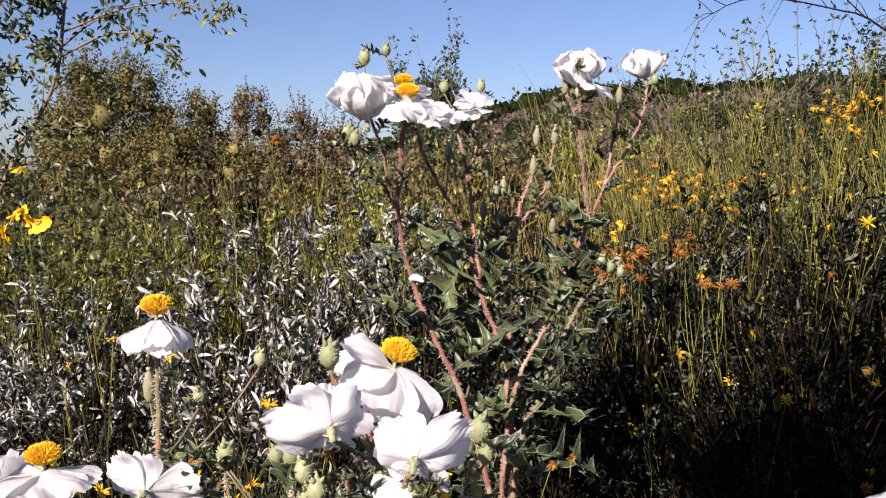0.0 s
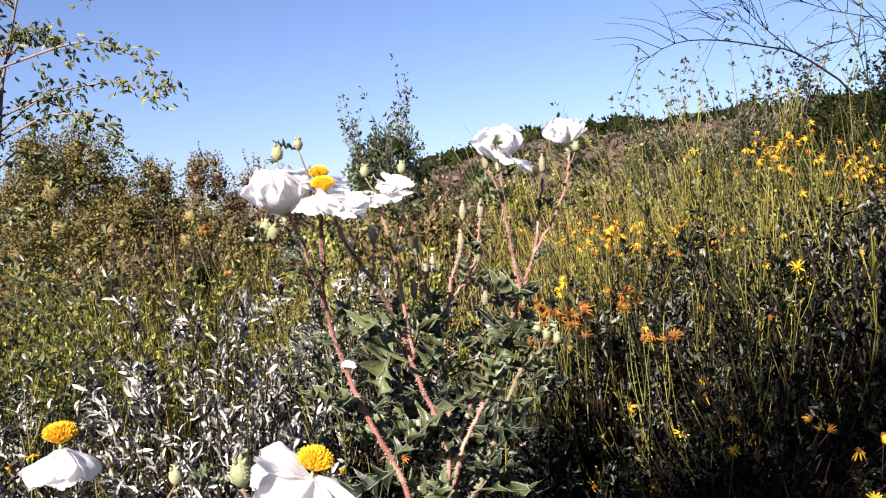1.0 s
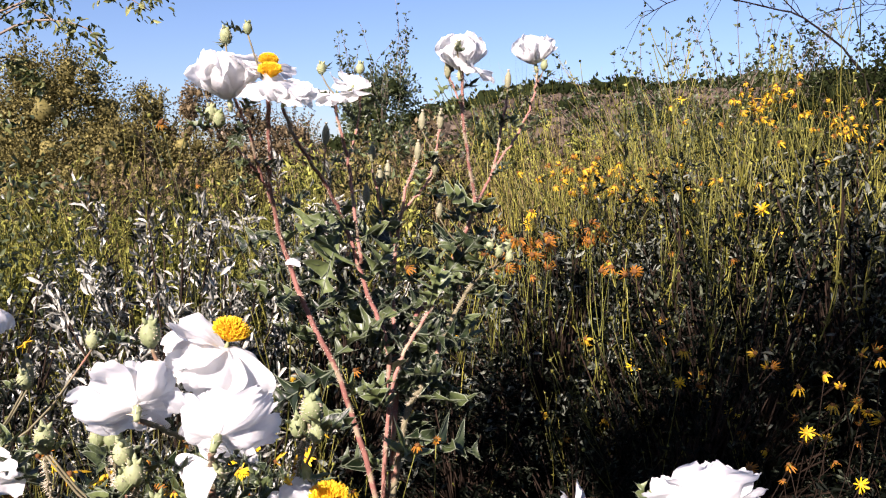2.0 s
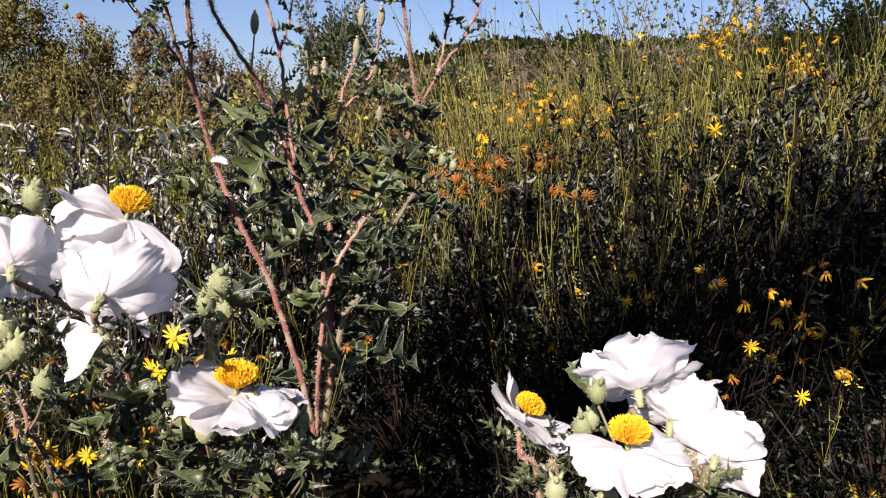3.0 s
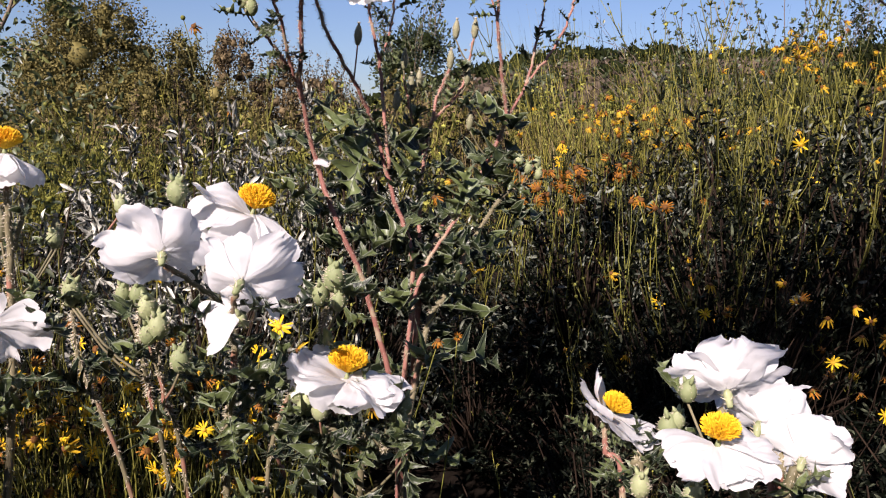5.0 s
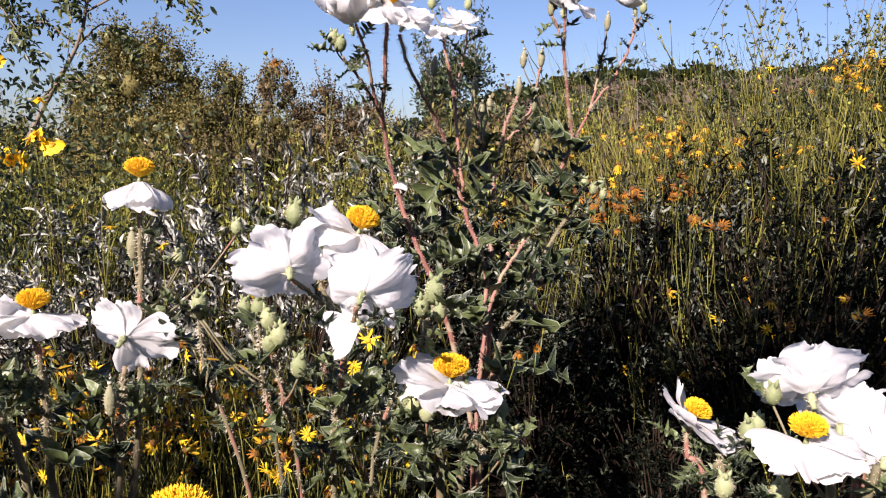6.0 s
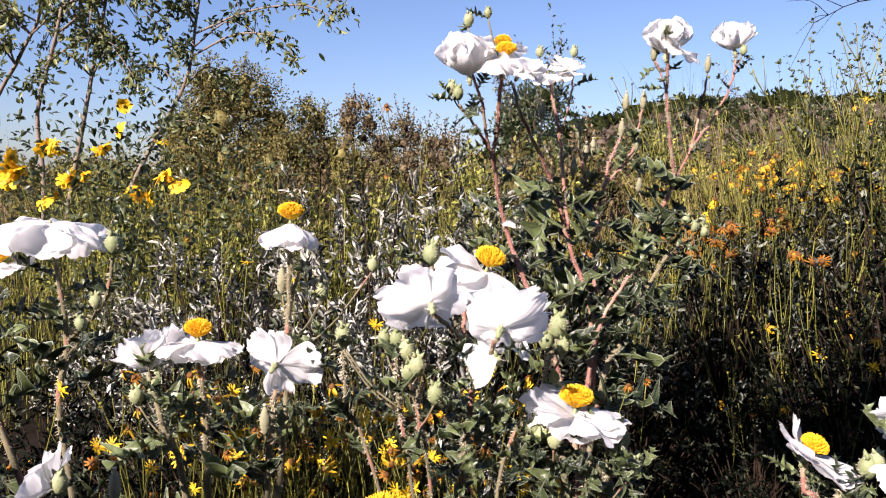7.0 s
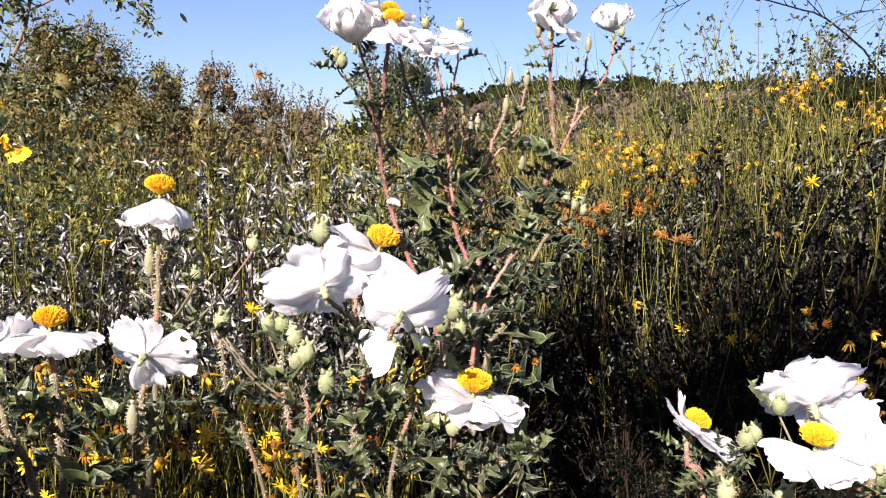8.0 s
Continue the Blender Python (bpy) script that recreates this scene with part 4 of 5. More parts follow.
stem(big, [(0.36, 0.72, 0.0), (0.355, 0.750, 0.443), (0.334, 0.760, 0.503), (0.335, 0.760, 0.546)], 0.0043, 0.0027, RED_STEM, leafy=11, leaf=0.055, start=0.25, seed=75, spiny=0.35)
stem(big, [(0.36, 0.72, 0.0), (0.367, 0.730, 0.454), (0.358, 0.730, 0.504), (0.388, 0.730, 0.530)], 0.0045, 0.0025, leafy=9, leaf=0.055, start=0.25, seed=76, spiny=0.35)
flower(big, (0.335, 0.760, 0.543), (0.42, -0.12, 0.88), 0.050, crumple=0.0055, cup=0.12, seed=81, dome=0.85, wide=0.70, layout=((165, 62, 36, 1.0, 0.55), (205, 74, 62, 1, 0.9), (255, 82, 84, 1.0, 0.95), (305, 84, 92, 1.1, 0.8), (345, 84, 88, 0.9, 0.5)))
flower(big, (0.376, 0.560, 0.598), (0.0, -0.15, 1), 0.039, crumple=0.0055, cup=0.05, seed=82, dome=0.85, wide=0.8, layout=((195, 84, 112, 1.0, 0.9), (235, 86, 130, 0.95, 1), (280, 86, 128, 1.05, 1.05), (325, 86, 122, 0.95, 0.9), (5, 84, 104, 1.1, 0.8)))
flower(big, (0.404, 0.620, 0.624), (0.05, 0.70, 0.62), 0.047, crumple=0.011, cup=0.10, seed=83, stamens=False, wide=0.80, layout=((180, 72, 40, 1.0, 1), (235, 66, 30, 0.95, 1), (285, 68, 34, 1.0, 1), (335, 74, 50, 1.15, 1), (30, 80, 62, 1.1, 1), (90, 82, 66, 1.0, 1.05), (140, 80, 60, 1.0, 1)))
flower(big, (0.440, 0.632, 0.590), (0.30, 0.60, 0.60), 0.046, 76, 40, 0.011, 0.12, 84, stamens=False, wide=0.66, uneven=16)
flower(big, (0.468, 0.602, 0.570), (0.45, 0.72, 0.20), 0.0375, crumple=0.011, cup=0.10, seed=85, stamens=False, wide=0.84, layout=((180, 68, 40, 0.9, 1), (240, 72, 52, 0.9, 1), (290, 78, 66, 0.95, 1), (340, 74, 52, 1.1, 1), (30, 76, 56, 1.0, 1), (85, 78, 60, 1.0, 1), (135, 76, 56, 0.9, 1)))
for p, s in (((0.369, 0.620, 0.613), 0.9), ((0.390, 0.730, 0.532), 1.2), ((0.399, 0.730, 0.542), 1.0), ((0.357, 0.700, 0.480), 1.2), ((0.382, 0.620, 0.514), 1.1)):
    bud(big, p, (0.0, -0.1, 1), s)

# the plant with cup-shaped flowers on the open side
side = thing("prickly_poppy", (-0.36, 0.72, 0.0), "prickly poppy with cupped white flowers in grassy growth", "wildflower", "prickly poppies")
root = (-0.36, 0.72, 0.0)
stem(side, [root, (-0.416, 0.700, 0.463), (-0.433, 0.680, 0.556), (-0.452, 0.680, 0.626)], 0.005, 0.003, leafy=9, leaf=0.09, start=0.3, seed=91)
stem(side, [root, (-0.386, 0.700, 0.465), (-0.383, 0.690, 0.570), (-0.392, 0.690, 0.660)], 0.005, 0.003, leafy=9, leaf=0.09, start=0.3, seed=92)
stem(side, [root, (-0.316, 0.710, 0.466), (-0.304, 0.700, 0.550), (-0.297, 0.700, 0.607)], 0.005, 0.003, leafy=8, leaf=0.09, start=0.3, seed=93)
stem(side, [root, (-0.305, 0.740, 0.514), (-0.295, 0.740, 0.691), (-0.288, 0.730, 0.804)], 0.005, 0.0028, leafy=6, leaf=0.07, start=0.3, end=0.75, seed=94)
stem(side, [(-0.299, 0.740, 0.691), (-0.288, 0.750, 0.733), (-0.280, 0.750, 0.762)], 0.003, 0.002, leafy=2, leaf=0.05, seed=95)
flower(side, (-0.442, 0.680, 0.634), (-0.45, 0.25, 0.75), 0.050, 74, 28, 0.0075, 0.15, 101, stamens=False, wide=0.66, uneven=14)
flower(side, (-0.392, 0.690, 0.663), (0.04, 0.02, 1), 0.046, crumple=0.006, cup=0.08, seed=102, dome=0.9, layout=((180, 82, 108, 1, 0.8), (222, 86, 122, 1, 0.9), (270, 90, 140, 0.8, 0.9), (318, 88, 126, 1, 0.9), (0, 84, 112, 1.1, 0.7)))
flower(side, (-0.296, 0.698, 0.640), (0.05, 0.82, 0.40), 0.050, crumple=0.0080, cup=0.12, seed=103, stamens=False, wide=0.70, layout=((222, 76, 62, 0.95, 0.65), (278, 74, 56, 0.80, 0.70), (355, 78, 66, 1.15, 0.75), (38, 78, 70, 1.15, 0.85), (92, 82, 80, 1.25, 0.55), (148, 80, 72, 0.8, 0.8)))
flower(side, (-0.288, 0.730, 0.806), (0.03, 0.05, 1), 0.041, 126, 142, 0.0075, -0.10, 104, wide=0.66, uneven=10, dome=0.85)
for p, s in (((-0.446, 0.670, 0.639), 1.2), ((-0.467, 0.680, 0.586), 1.0), ((-0.443, 0.680, 0.598), 0.9), ((-0.254, 0.750, 0.712), 0.8), ((-0.196, 0.780, 0.746), 0.8)):
    bud(side, p, (0.0, -0.1, 1), s)
for p in ((-0.256, 0.760, 0.709), (-0.303, 0.740, 0.719), (-0.295, 0.660, 0.565)):
    bud(side, p, (0.0, 0, 1), 1.0, pod=True)

# the plant at the edge, two large flowers
edge_plant = thing("prickly_poppy", (-0.62, 0.86, 0.0), "prickly poppy with two large drooping white flowers", "wildflower", "prickly poppies")
root = (-0.62, 0.86, 0.0)
stem(edge_plant, [root, (-0.701, 0.860, 0.473), (-0.686, 0.860, 0.616), (-0.699, 0.850, 0.778)], 0.006, 0.003, leafy=10, leaf=0.10, start=0.2, seed=111)
stem(edge_plant, [root, (-0.807, 0.860, 0.487), (-0.806, 0.850, 0.633), (-0.786, 0.850, 0.698)], 0.006, 0.003, leafy=10, leaf=0.10, start=0.2, seed=112)
stem(edge_plant, [(-0.686, 0.860, 0.616), (-0.626, 0.860, 0.677), (-0.608, 0.860, 0.744)], 0.004, 0.0025, leafy=4, leaf=0.07, seed=113)
flower(edge_plant, (-0.700, 0.850, 0.792), (0.1, 0.0, 1), 0.072, crumple=0.011, cup=0.1, seed=121, stamens=False, wide=0.78, layout=((180, 80, 158, 1.2, 0.9), (222, 80, 164, 1.05, 1), (270, 82, 170, 0.9, 1), (312, 84, 158, 1, 0.9), (355, 84, 126, 1.3, 0.7), (60, 84, 130, 1, 1), (120, 84, 130, 1, 1)))
flower(edge_plant, (-0.785, 0.850, 0.727), (-0.1, -0.1, 1), 0.044, crumple=0.007, cup=0.1, seed=122, dome=0.8, layout=LOOSE[3:])
for p, s in (((-0.605, 0.860, 0.750), 1.4), ((-0.623, 0.840, 0.672), 1.0), ((-0.648, 0.840, 0.638), 1.0)):
    bud(edge_plant, p, (0.0, -0.1, 1), s)

# two more flowers close to the path
front = thing("prickly_poppy", (-0.07, 0.33, 0.0), "low prickly poppy close to the path, one open flower", "wildflower", "prickly poppies")
root = (-0.07, 0.33, 0.0)
stem(front, [root, (-0.068, 0.31, 0.25), (-0.066, 0.29, 0.45), (-0.065, 0.280, 0.639)], 0.005, 0.003, leafy=9, leaf=0.08, start=0.2, end=0.8, seed=131)
flower(front, (-0.065, 0.280, 0.640), (0.0, -0.1, 1), 0.034, 80, 122, 0.0055, 0.08, 141, dome=0.95)
shade = thing("prickly_poppy", (-0.38, 0.58, 0.0), "prickly poppy with one white flower turned to the side", "wildflower", "prickly poppies")
root = (-0.38, 0.58, 0.0)
stem(shade, [root, (-0.375, 0.59, 0.3), (-0.503, 0.600, 0.450), (-0.520, 0.600, 0.500)], 0.005, 0.003, leafy=8, leaf=0.08, start=0.25, seed=151)
stem(shade, [root, (-0.42, 0.57, 0.3), (-0.590, 0.560, 0.476), (-0.588, 0.560, 0.522)], 0.004, 0.0025, leafy=5, leaf=0.07, start=0.25, end=0.8, seed=152)
flower(shade, (-0.524, 0.600, 0.510), (-0.75, -0.2, 0.5), 0.040, 45, 84, 0.0037, 0.1, 161, stamens=False)
bud(shade, (-0.510, 0.590, 0.508), (0, 0, 1), 1.1)
bud(shade, (-0.588, 0.560, 0.522), (0, 0, 1), 1.0, pod=True)
bud(shade, (-0.436, 0.580, 0.510), (0, 0, 1), 1.0, pod=True)

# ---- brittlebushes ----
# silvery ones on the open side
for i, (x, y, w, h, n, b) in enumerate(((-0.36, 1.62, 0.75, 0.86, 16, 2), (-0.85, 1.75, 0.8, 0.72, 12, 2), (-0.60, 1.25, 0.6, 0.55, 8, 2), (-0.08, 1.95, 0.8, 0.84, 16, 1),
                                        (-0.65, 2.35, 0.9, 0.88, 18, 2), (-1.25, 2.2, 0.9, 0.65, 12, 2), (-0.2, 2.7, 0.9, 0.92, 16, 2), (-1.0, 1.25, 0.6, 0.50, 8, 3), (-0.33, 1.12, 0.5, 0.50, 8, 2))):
    # 2, 3, 7 and 8 take the darker leaf sets where shade falls
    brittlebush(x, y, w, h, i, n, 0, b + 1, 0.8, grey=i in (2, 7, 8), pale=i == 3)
# greyer ones on the shaded side, leaf colour darkened to imitate it, with tall stalks
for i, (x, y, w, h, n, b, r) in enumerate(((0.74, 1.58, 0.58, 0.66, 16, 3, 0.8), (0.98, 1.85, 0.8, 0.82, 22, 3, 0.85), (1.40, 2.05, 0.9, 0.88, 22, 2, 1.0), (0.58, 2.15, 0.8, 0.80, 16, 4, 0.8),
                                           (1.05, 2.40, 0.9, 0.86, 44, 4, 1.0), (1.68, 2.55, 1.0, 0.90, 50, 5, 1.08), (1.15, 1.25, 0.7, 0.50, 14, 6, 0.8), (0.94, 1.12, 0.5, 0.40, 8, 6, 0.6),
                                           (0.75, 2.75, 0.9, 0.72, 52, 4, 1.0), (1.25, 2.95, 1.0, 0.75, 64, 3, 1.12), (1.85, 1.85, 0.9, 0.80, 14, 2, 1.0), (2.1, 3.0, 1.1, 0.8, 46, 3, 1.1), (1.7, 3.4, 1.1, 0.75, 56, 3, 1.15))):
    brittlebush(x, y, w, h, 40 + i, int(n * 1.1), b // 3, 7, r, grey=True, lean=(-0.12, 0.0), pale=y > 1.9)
# low flowering ones at the feet of the poppies
for i, (x, y, w, h, n, b) in enumerate(((-0.30, 0.92, 0.5, 0.42, 22, 14), (-0.04, 0.90, 0.36, 0.34, 8, 3), (-0.75, 0.95, 0.6, 0.42, 20, 12), (0.95, 0.85, 0.6, 0.3, 6, 5))):
    brittlebush(x, y, w, h, 80 + i, n, b, 12, 0.55, grey=True, label="low brittlebush with bright yellow daisy flowers")

# low ones in the hollow behind the poppies, near-black leaves standing in for shade
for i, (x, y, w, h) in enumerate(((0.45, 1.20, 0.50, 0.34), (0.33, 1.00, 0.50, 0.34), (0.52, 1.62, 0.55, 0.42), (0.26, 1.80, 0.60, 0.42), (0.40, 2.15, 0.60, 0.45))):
    brittlebush(x, y, w, h, 90 + i, 3, 0, 0, 0.45, grey=True, label="low brittlebush behind the poppies, leaves near black to stand in for shade")

# single daisies that stand out
singles = thing("brittlebush", (0.75, 1.75, 0.0), "sparse brittlebush stalks with bright yellow daisy flowers", "shrub", "brittlebushes")
for i, (p, q) in enumerate((((0.925, 1.630, 0.836), (0.9, 1.7, 0.4)), ((0.481, 2.100, 0.796), (0.5, 2.1, 0.4)), ((0.475, 2.100, 0.761), (0.52, 2.08, 0.4)), ((0.684, 1.450, 0.494), (0.66, 1.5, 0.2)),
                            ((0.780, 1.330, 0.585), (0.75, 1.4, 0.2)), ((0.846, 1.290, 0.530), (0.80, 1.35, 0.2)), ((0.827, 1.220, 0.470), (0.75, 1.3, 0.2)), ((0.888, 1.250, 0.508), (0.85, 1.3, 0.2)),
                            ((0.945, 1.200, 0.500), (0.90, 1.25, 0.2)), ((0.885, 1.150, 0.405), (0.85, 1.2, 0.15)), ((0.485, 2.100, 0.799), (0.45, 2.15, 0.4)), ((0.470, 2.100, 0.775), (0.45, 2.1, 0.4)))):
    # stalks 4 to 9 get the dark twig colour in place of shade
    daisy(singles, p, q, i, size=0.88, stalk=DRY_TWIG if 3 < i < 10 else None, heads=FADING if 3 < i < 10 and i % 3 else None)
for i, (p, q) in enumerate((((0.605, 1.930, 0.744), (0.6, 1.95, 0.3)), ((0.589, 1.930, 0.733), (0.58, 1.9, 0.3)), ((0.431, 1.900, 0.726), (0.5, 1.95, 0.3)), ((0.451, 1.850, 0.710), (0.5, 1.85, 0.3)), ((0.605, 1.700, 0.696), (0.62, 1.75, 0.3)), ((0.402, 1.900, 0.742), (0.46, 1.9, 0.3)), ((0.503, 1.920, 0.735), (0.5, 1.9, 0.3)), ((0.407, 1.850, 0.690), (0.5, 1.85, 0.3)), ((0.574, 1.930, 0.753), (0.6, 1.9, 0.3)), ((0.454, 1.900, 0.732), (0.5, 1.85, 0.3)), ((0.386, 1.900, 0.706), (0.45, 1.9, 0.3)), ((0.327, 1.900, 0.709), (0.42, 1.9, 0.3)))):
    daisy(singles, p, np.array(p) + np.array([0.03 * math.sin(i), 0.05, -0.32]), 20 + i, wilted=True, size=1.4)
    for k in range(3):
        o = np.random.default_rng(700 + 5 * i + k).normal(size=3) * np.array([0.045, 0.05, 0.035])
        daisy(singles, np.array(p) + o, np.array(p) + o * np.array([2.2, 2.2, 0]) + np.array([0.0, 0.04, -0.30]), 300 + 4 * i + k, wilted=True, size=1.3)
spread = np.random.default_rng(19)
for i in range(170):
    c, w = (((0.74, 2.6, 0.90), (0.11, 0.10, 0.035)), ((0.98, 2.65, 0.85), (0.11, 0.10, 0.035)), ((1.42, 2.65, 1.17), (0.06, 0.08, 0.05)), ((1.75, 2.75, 1.08), (0.07, 0.08, 0.07)))[i % 4]
    q = np.array(c) + spread.normal(size=3) * np.array(w)
    daisy(singles, q, q + np.array([0.08 * spread.normal(), 0.04 * spread.normal(), -0.45]), 400 + i, wilted=i % 5 == 0, size=1.0, heads=FADING if i % 5 else None, words="faded golden flower head")
for i in range(34):
    q = np.array([0.93, 1.30, 0.47]) + spread.normal(size=3) * np.array([0.15, 0.10, 0.085])
    # dark twig colour on these stalks imitates the shade they stand in
    daisy(singles, q, q + np.array([0.06 * spread.normal(), 0.04, -0.24]), 560 + i, wilted=i % 2 == 0, size=0.85, heads=FADING if i % 2 else None, words="faded golden flower head", stalk=DRY_TWIG)
corner = thing("brittlebush", (-0.2, 0.9, 0.0), "thin stalks with yellow daisies among poppy stems", "shrub", "brittlebushes")
for i, (p, q) in enumerate((((-0.217, 0.820, 0.506), (-0.2, 0.9, 0.2)), ((-0.181, 0.820, 0.505), (-0.18, 0.9, 0.2)), ((-0.223, 0.860, 0.531), (-0.2, 0.9, 0.2)), ((-0.245, 1.000, 0.632), (-0.22, 1.0, 0.2)), ((-0.460, 1.000, 0.726), (-0.45, 1.0, 0.3)),
                            ((-0.380, 1.000, 0.700), (-0.38, 1.0, 0.3)), ((-0.119, 0.800, 0.496), (-0.12, 0.85, 0.2)), ((-0.155, 0.750, 0.470), (-0.15, 0.8, 0.2)), ((-0.132, 0.750, 0.474), (-0.12, 0.8, 0.2)), ((-0.140, 0.740, 0.468), (-0.13, 0.78, 0.2)),
                            ((-0.249, 0.800, 0.460), (-0.25, 0.85, 0.2)), ((-0.364, 0.850, 0.483), (-0.35, 0.9, 0.2)), ((0.147, 0.950, 0.566), (0.12, 0.98, 0.2)), ((0.172, 0.950, 0.573), (0.14, 0.98, 0.2)))):
    daisy(corner, p, q, 40 + i, size=0.62, wilted=i > 11)

for i in range(170):
    q = np.array([-0.28, 0.86, 0.50]) + np.clip(spread.normal(size=3), -1.7, 1.4) * np.array([0.20, 0.07, 0.055])
    daisy(corner, q, q + np.array([0.05 * spread.normal(), 0.03 * spread.normal(), -0.3]), 200 + i, wilted=i % 3 == 0, size=spread.uniform(0.5, 0.95), heads=FADING if i % 3 == 1 else None)

# sunflower bush below the young tree
sunny = thing("sunflower_bush", (-1.15, 1.95, 0.0), "bush sunflower with many yellow flowers and green leaves", "shrub")
rng = np.random.default_rng(77)
for i, p in enumerate(((-1.338, 2.100, 1.091), (-1.290, 2.000, 0.991), (-1.453, 1.900, 0.955), (-1.302, 1.900, 0.939), (-1.088, 1.880, 0.965), (-0.947, 1.620, 0.867), (-0.904, 1.620, 0.845), (-1.440, 1.700, 0.889), (-1.442, 1.700, 0.850), (-1.326, 1.800, 0.860), (-1.282, 1.800, 0.868), (-1.372, 1.800, 0.811),
                       (-1.338, 1.700, 0.790), (-1.120, 1.800, 0.814), (-1.087, 1.800, 0.804), (-1.206, 1.900, 0.828), (-1.394, 1.850, 0.936), (-1.475, 1.900, 0.948), (-1.298, 2.000, 1.005), (-1.283, 1.900, 0.949), (-0.928, 1.620, 0.858), (-1.431, 1.700, 0.912), (-1.416, 1.700, 0.874), (-1.344, 1.800, 0.852))):
    daisy(sunny, p, (p[0] * 0.8 - 0.2, p[1] + 0.05, 0.3), 60 + i, size=1.55, heads=SUNFLOWERS)
at = np.array([-1.25, 1.95, 0.78]) + rng.normal(size=(2600, 3)) * np.array([0.26, 0.20, 0.18])
v, f = leaves(at, rng.normal(size=(2600, 3)) + np.array([0, 0, 0.4]), rng.uniform(0.016, 0.032, 2600), 0.006, rng, "eight")
part("foliage", mesh("foliage", v, f, WILLOW), sunny, kind="stuff")

# ---- low growth between the shrubs ----
rng = np.random.default_rng(5)


def strewn(n, x0, x1, y0, y1):
    return np.stack([rng.uniform(x0, x1, n), y0 + (y1 - y0) * rng.uniform(0, 1, n)], 1)


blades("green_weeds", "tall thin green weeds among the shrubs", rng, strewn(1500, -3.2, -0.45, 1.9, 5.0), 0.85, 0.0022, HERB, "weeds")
blades("dry_stems", "dry straw-coloured stems and brown brush", rng, strewn(1500, -5, 4.0, 3.0, 8.5), 0.7, 0.003, STRAW, "dry grass")
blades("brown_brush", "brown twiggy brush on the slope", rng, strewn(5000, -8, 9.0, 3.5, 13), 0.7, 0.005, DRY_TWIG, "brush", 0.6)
blades("pale_dry_grass", "patch of pale dry grass beyond the sunflowers", rng, strewn(2600, -12.5, -5.0, 9.0, 11.2), 0.55, 0.006, STRAW, "dry grass", 0.5)
blades("tangled_stems", "tangle of thin yellow-green stems at the feet of the poppies", rng, strewn(420, -0.5, -0.08, 0.74, 1.15), 0.58, 0.0011, STALK, "weeds", 0.45)
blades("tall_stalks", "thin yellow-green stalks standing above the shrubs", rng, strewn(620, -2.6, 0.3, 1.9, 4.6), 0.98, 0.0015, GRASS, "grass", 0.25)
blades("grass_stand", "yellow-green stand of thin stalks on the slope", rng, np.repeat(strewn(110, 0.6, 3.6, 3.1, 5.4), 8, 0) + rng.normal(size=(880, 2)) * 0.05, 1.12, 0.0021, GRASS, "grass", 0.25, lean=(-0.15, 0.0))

# ---- bushes and trees behind ----
for i, (x, y, w, t, mat, n) in enumerate(((-5.42, 12.0, 2.15, 3.08, OLIVE, 22000), (-6.27, 12.4, 1.3, 2.2, OLIVE, 7000), (-4.29, 13.0, 0.95, 2.6, OLIVE, 5000), (-3.50, 13.2, 1.05, 2.62, RUST, 5000), (-2.76, 13.5, 0.95, 2.3, RUST, 6000), (-4.51, 11.5, 1.4, 1.85, OLIVE, 7000), (-2.04, 13.5, 1.4, 1.85, RUST, 5000), (-3.58, 12.2, 1.6, 1.56, OLIVE, 7000))):
    bush("bush", (x, y, float(height(x, y))), w, w, t - float(height(x, y)), mat, i, int(n * 1.7), 0.040, 0.36, 60, "dense olive-brown bush in evening sun", "bush", "background bushes", shoots=36, reach=0.4, solid=True, inside=mat)
for i, (x, y, w, t) in enumerate(((-8.6, 13.0, 2.2, 1.25), (-10.3, 13.6, 2.4, 1.15), (-7.4, 12.4, 1.6, 1.2))):
    bush("bush", (x, y, float(height(x, y))), w, w, t, OLIVE, 180 + i, 5000, 0.06, 0.36, 40, "low olive-brown bush in evening sun", "bush", "background bushes", shoots=20, reach=0.4, solid=True)
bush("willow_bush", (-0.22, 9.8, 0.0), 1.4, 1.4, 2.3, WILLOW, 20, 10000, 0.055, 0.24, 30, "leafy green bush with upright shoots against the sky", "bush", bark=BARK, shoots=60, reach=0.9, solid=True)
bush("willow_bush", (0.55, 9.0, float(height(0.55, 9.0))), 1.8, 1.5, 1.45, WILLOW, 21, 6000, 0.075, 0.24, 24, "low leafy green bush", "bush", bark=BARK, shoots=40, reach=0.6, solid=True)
for i, (x, y, w, t, n) in enumerate(((5.4, 8.6, 1.9, 1.8, 60), (6.9, 8.4, 2.4, 2.4, 60))):
    bush("bush", (x, y, float(height(x, y))), w, w, t, DEEP, 30 + i, 9000, 0.05, 0.3, 30, "dark green leafy bush on the slope", "bush", "background bushes", shoots=n, reach=0.9, solid=True)
rng = np.random.default_rng(25)
for i, (x, y) in enumerate(((-1.6, 3.0), (-2.3, 3.4), (-1.0, 3.3), (-0.5, 3.6), (-1.7, 4.0), (-2.9, 4.4), (-0.1, 3.3), (-3.4, 5.0))):
    bush("weed_clump", (x, y, 0.0), 0.8, 0.7, rng.uniform(0.6, 0.85), HERB, 130 + i, 2400, 0.035, 0.2, 20, "clump of tall green weeds with thin stems", "weeds", "weed clumps", stems=6, shoots=40, reach=0.4, bark=STALK)
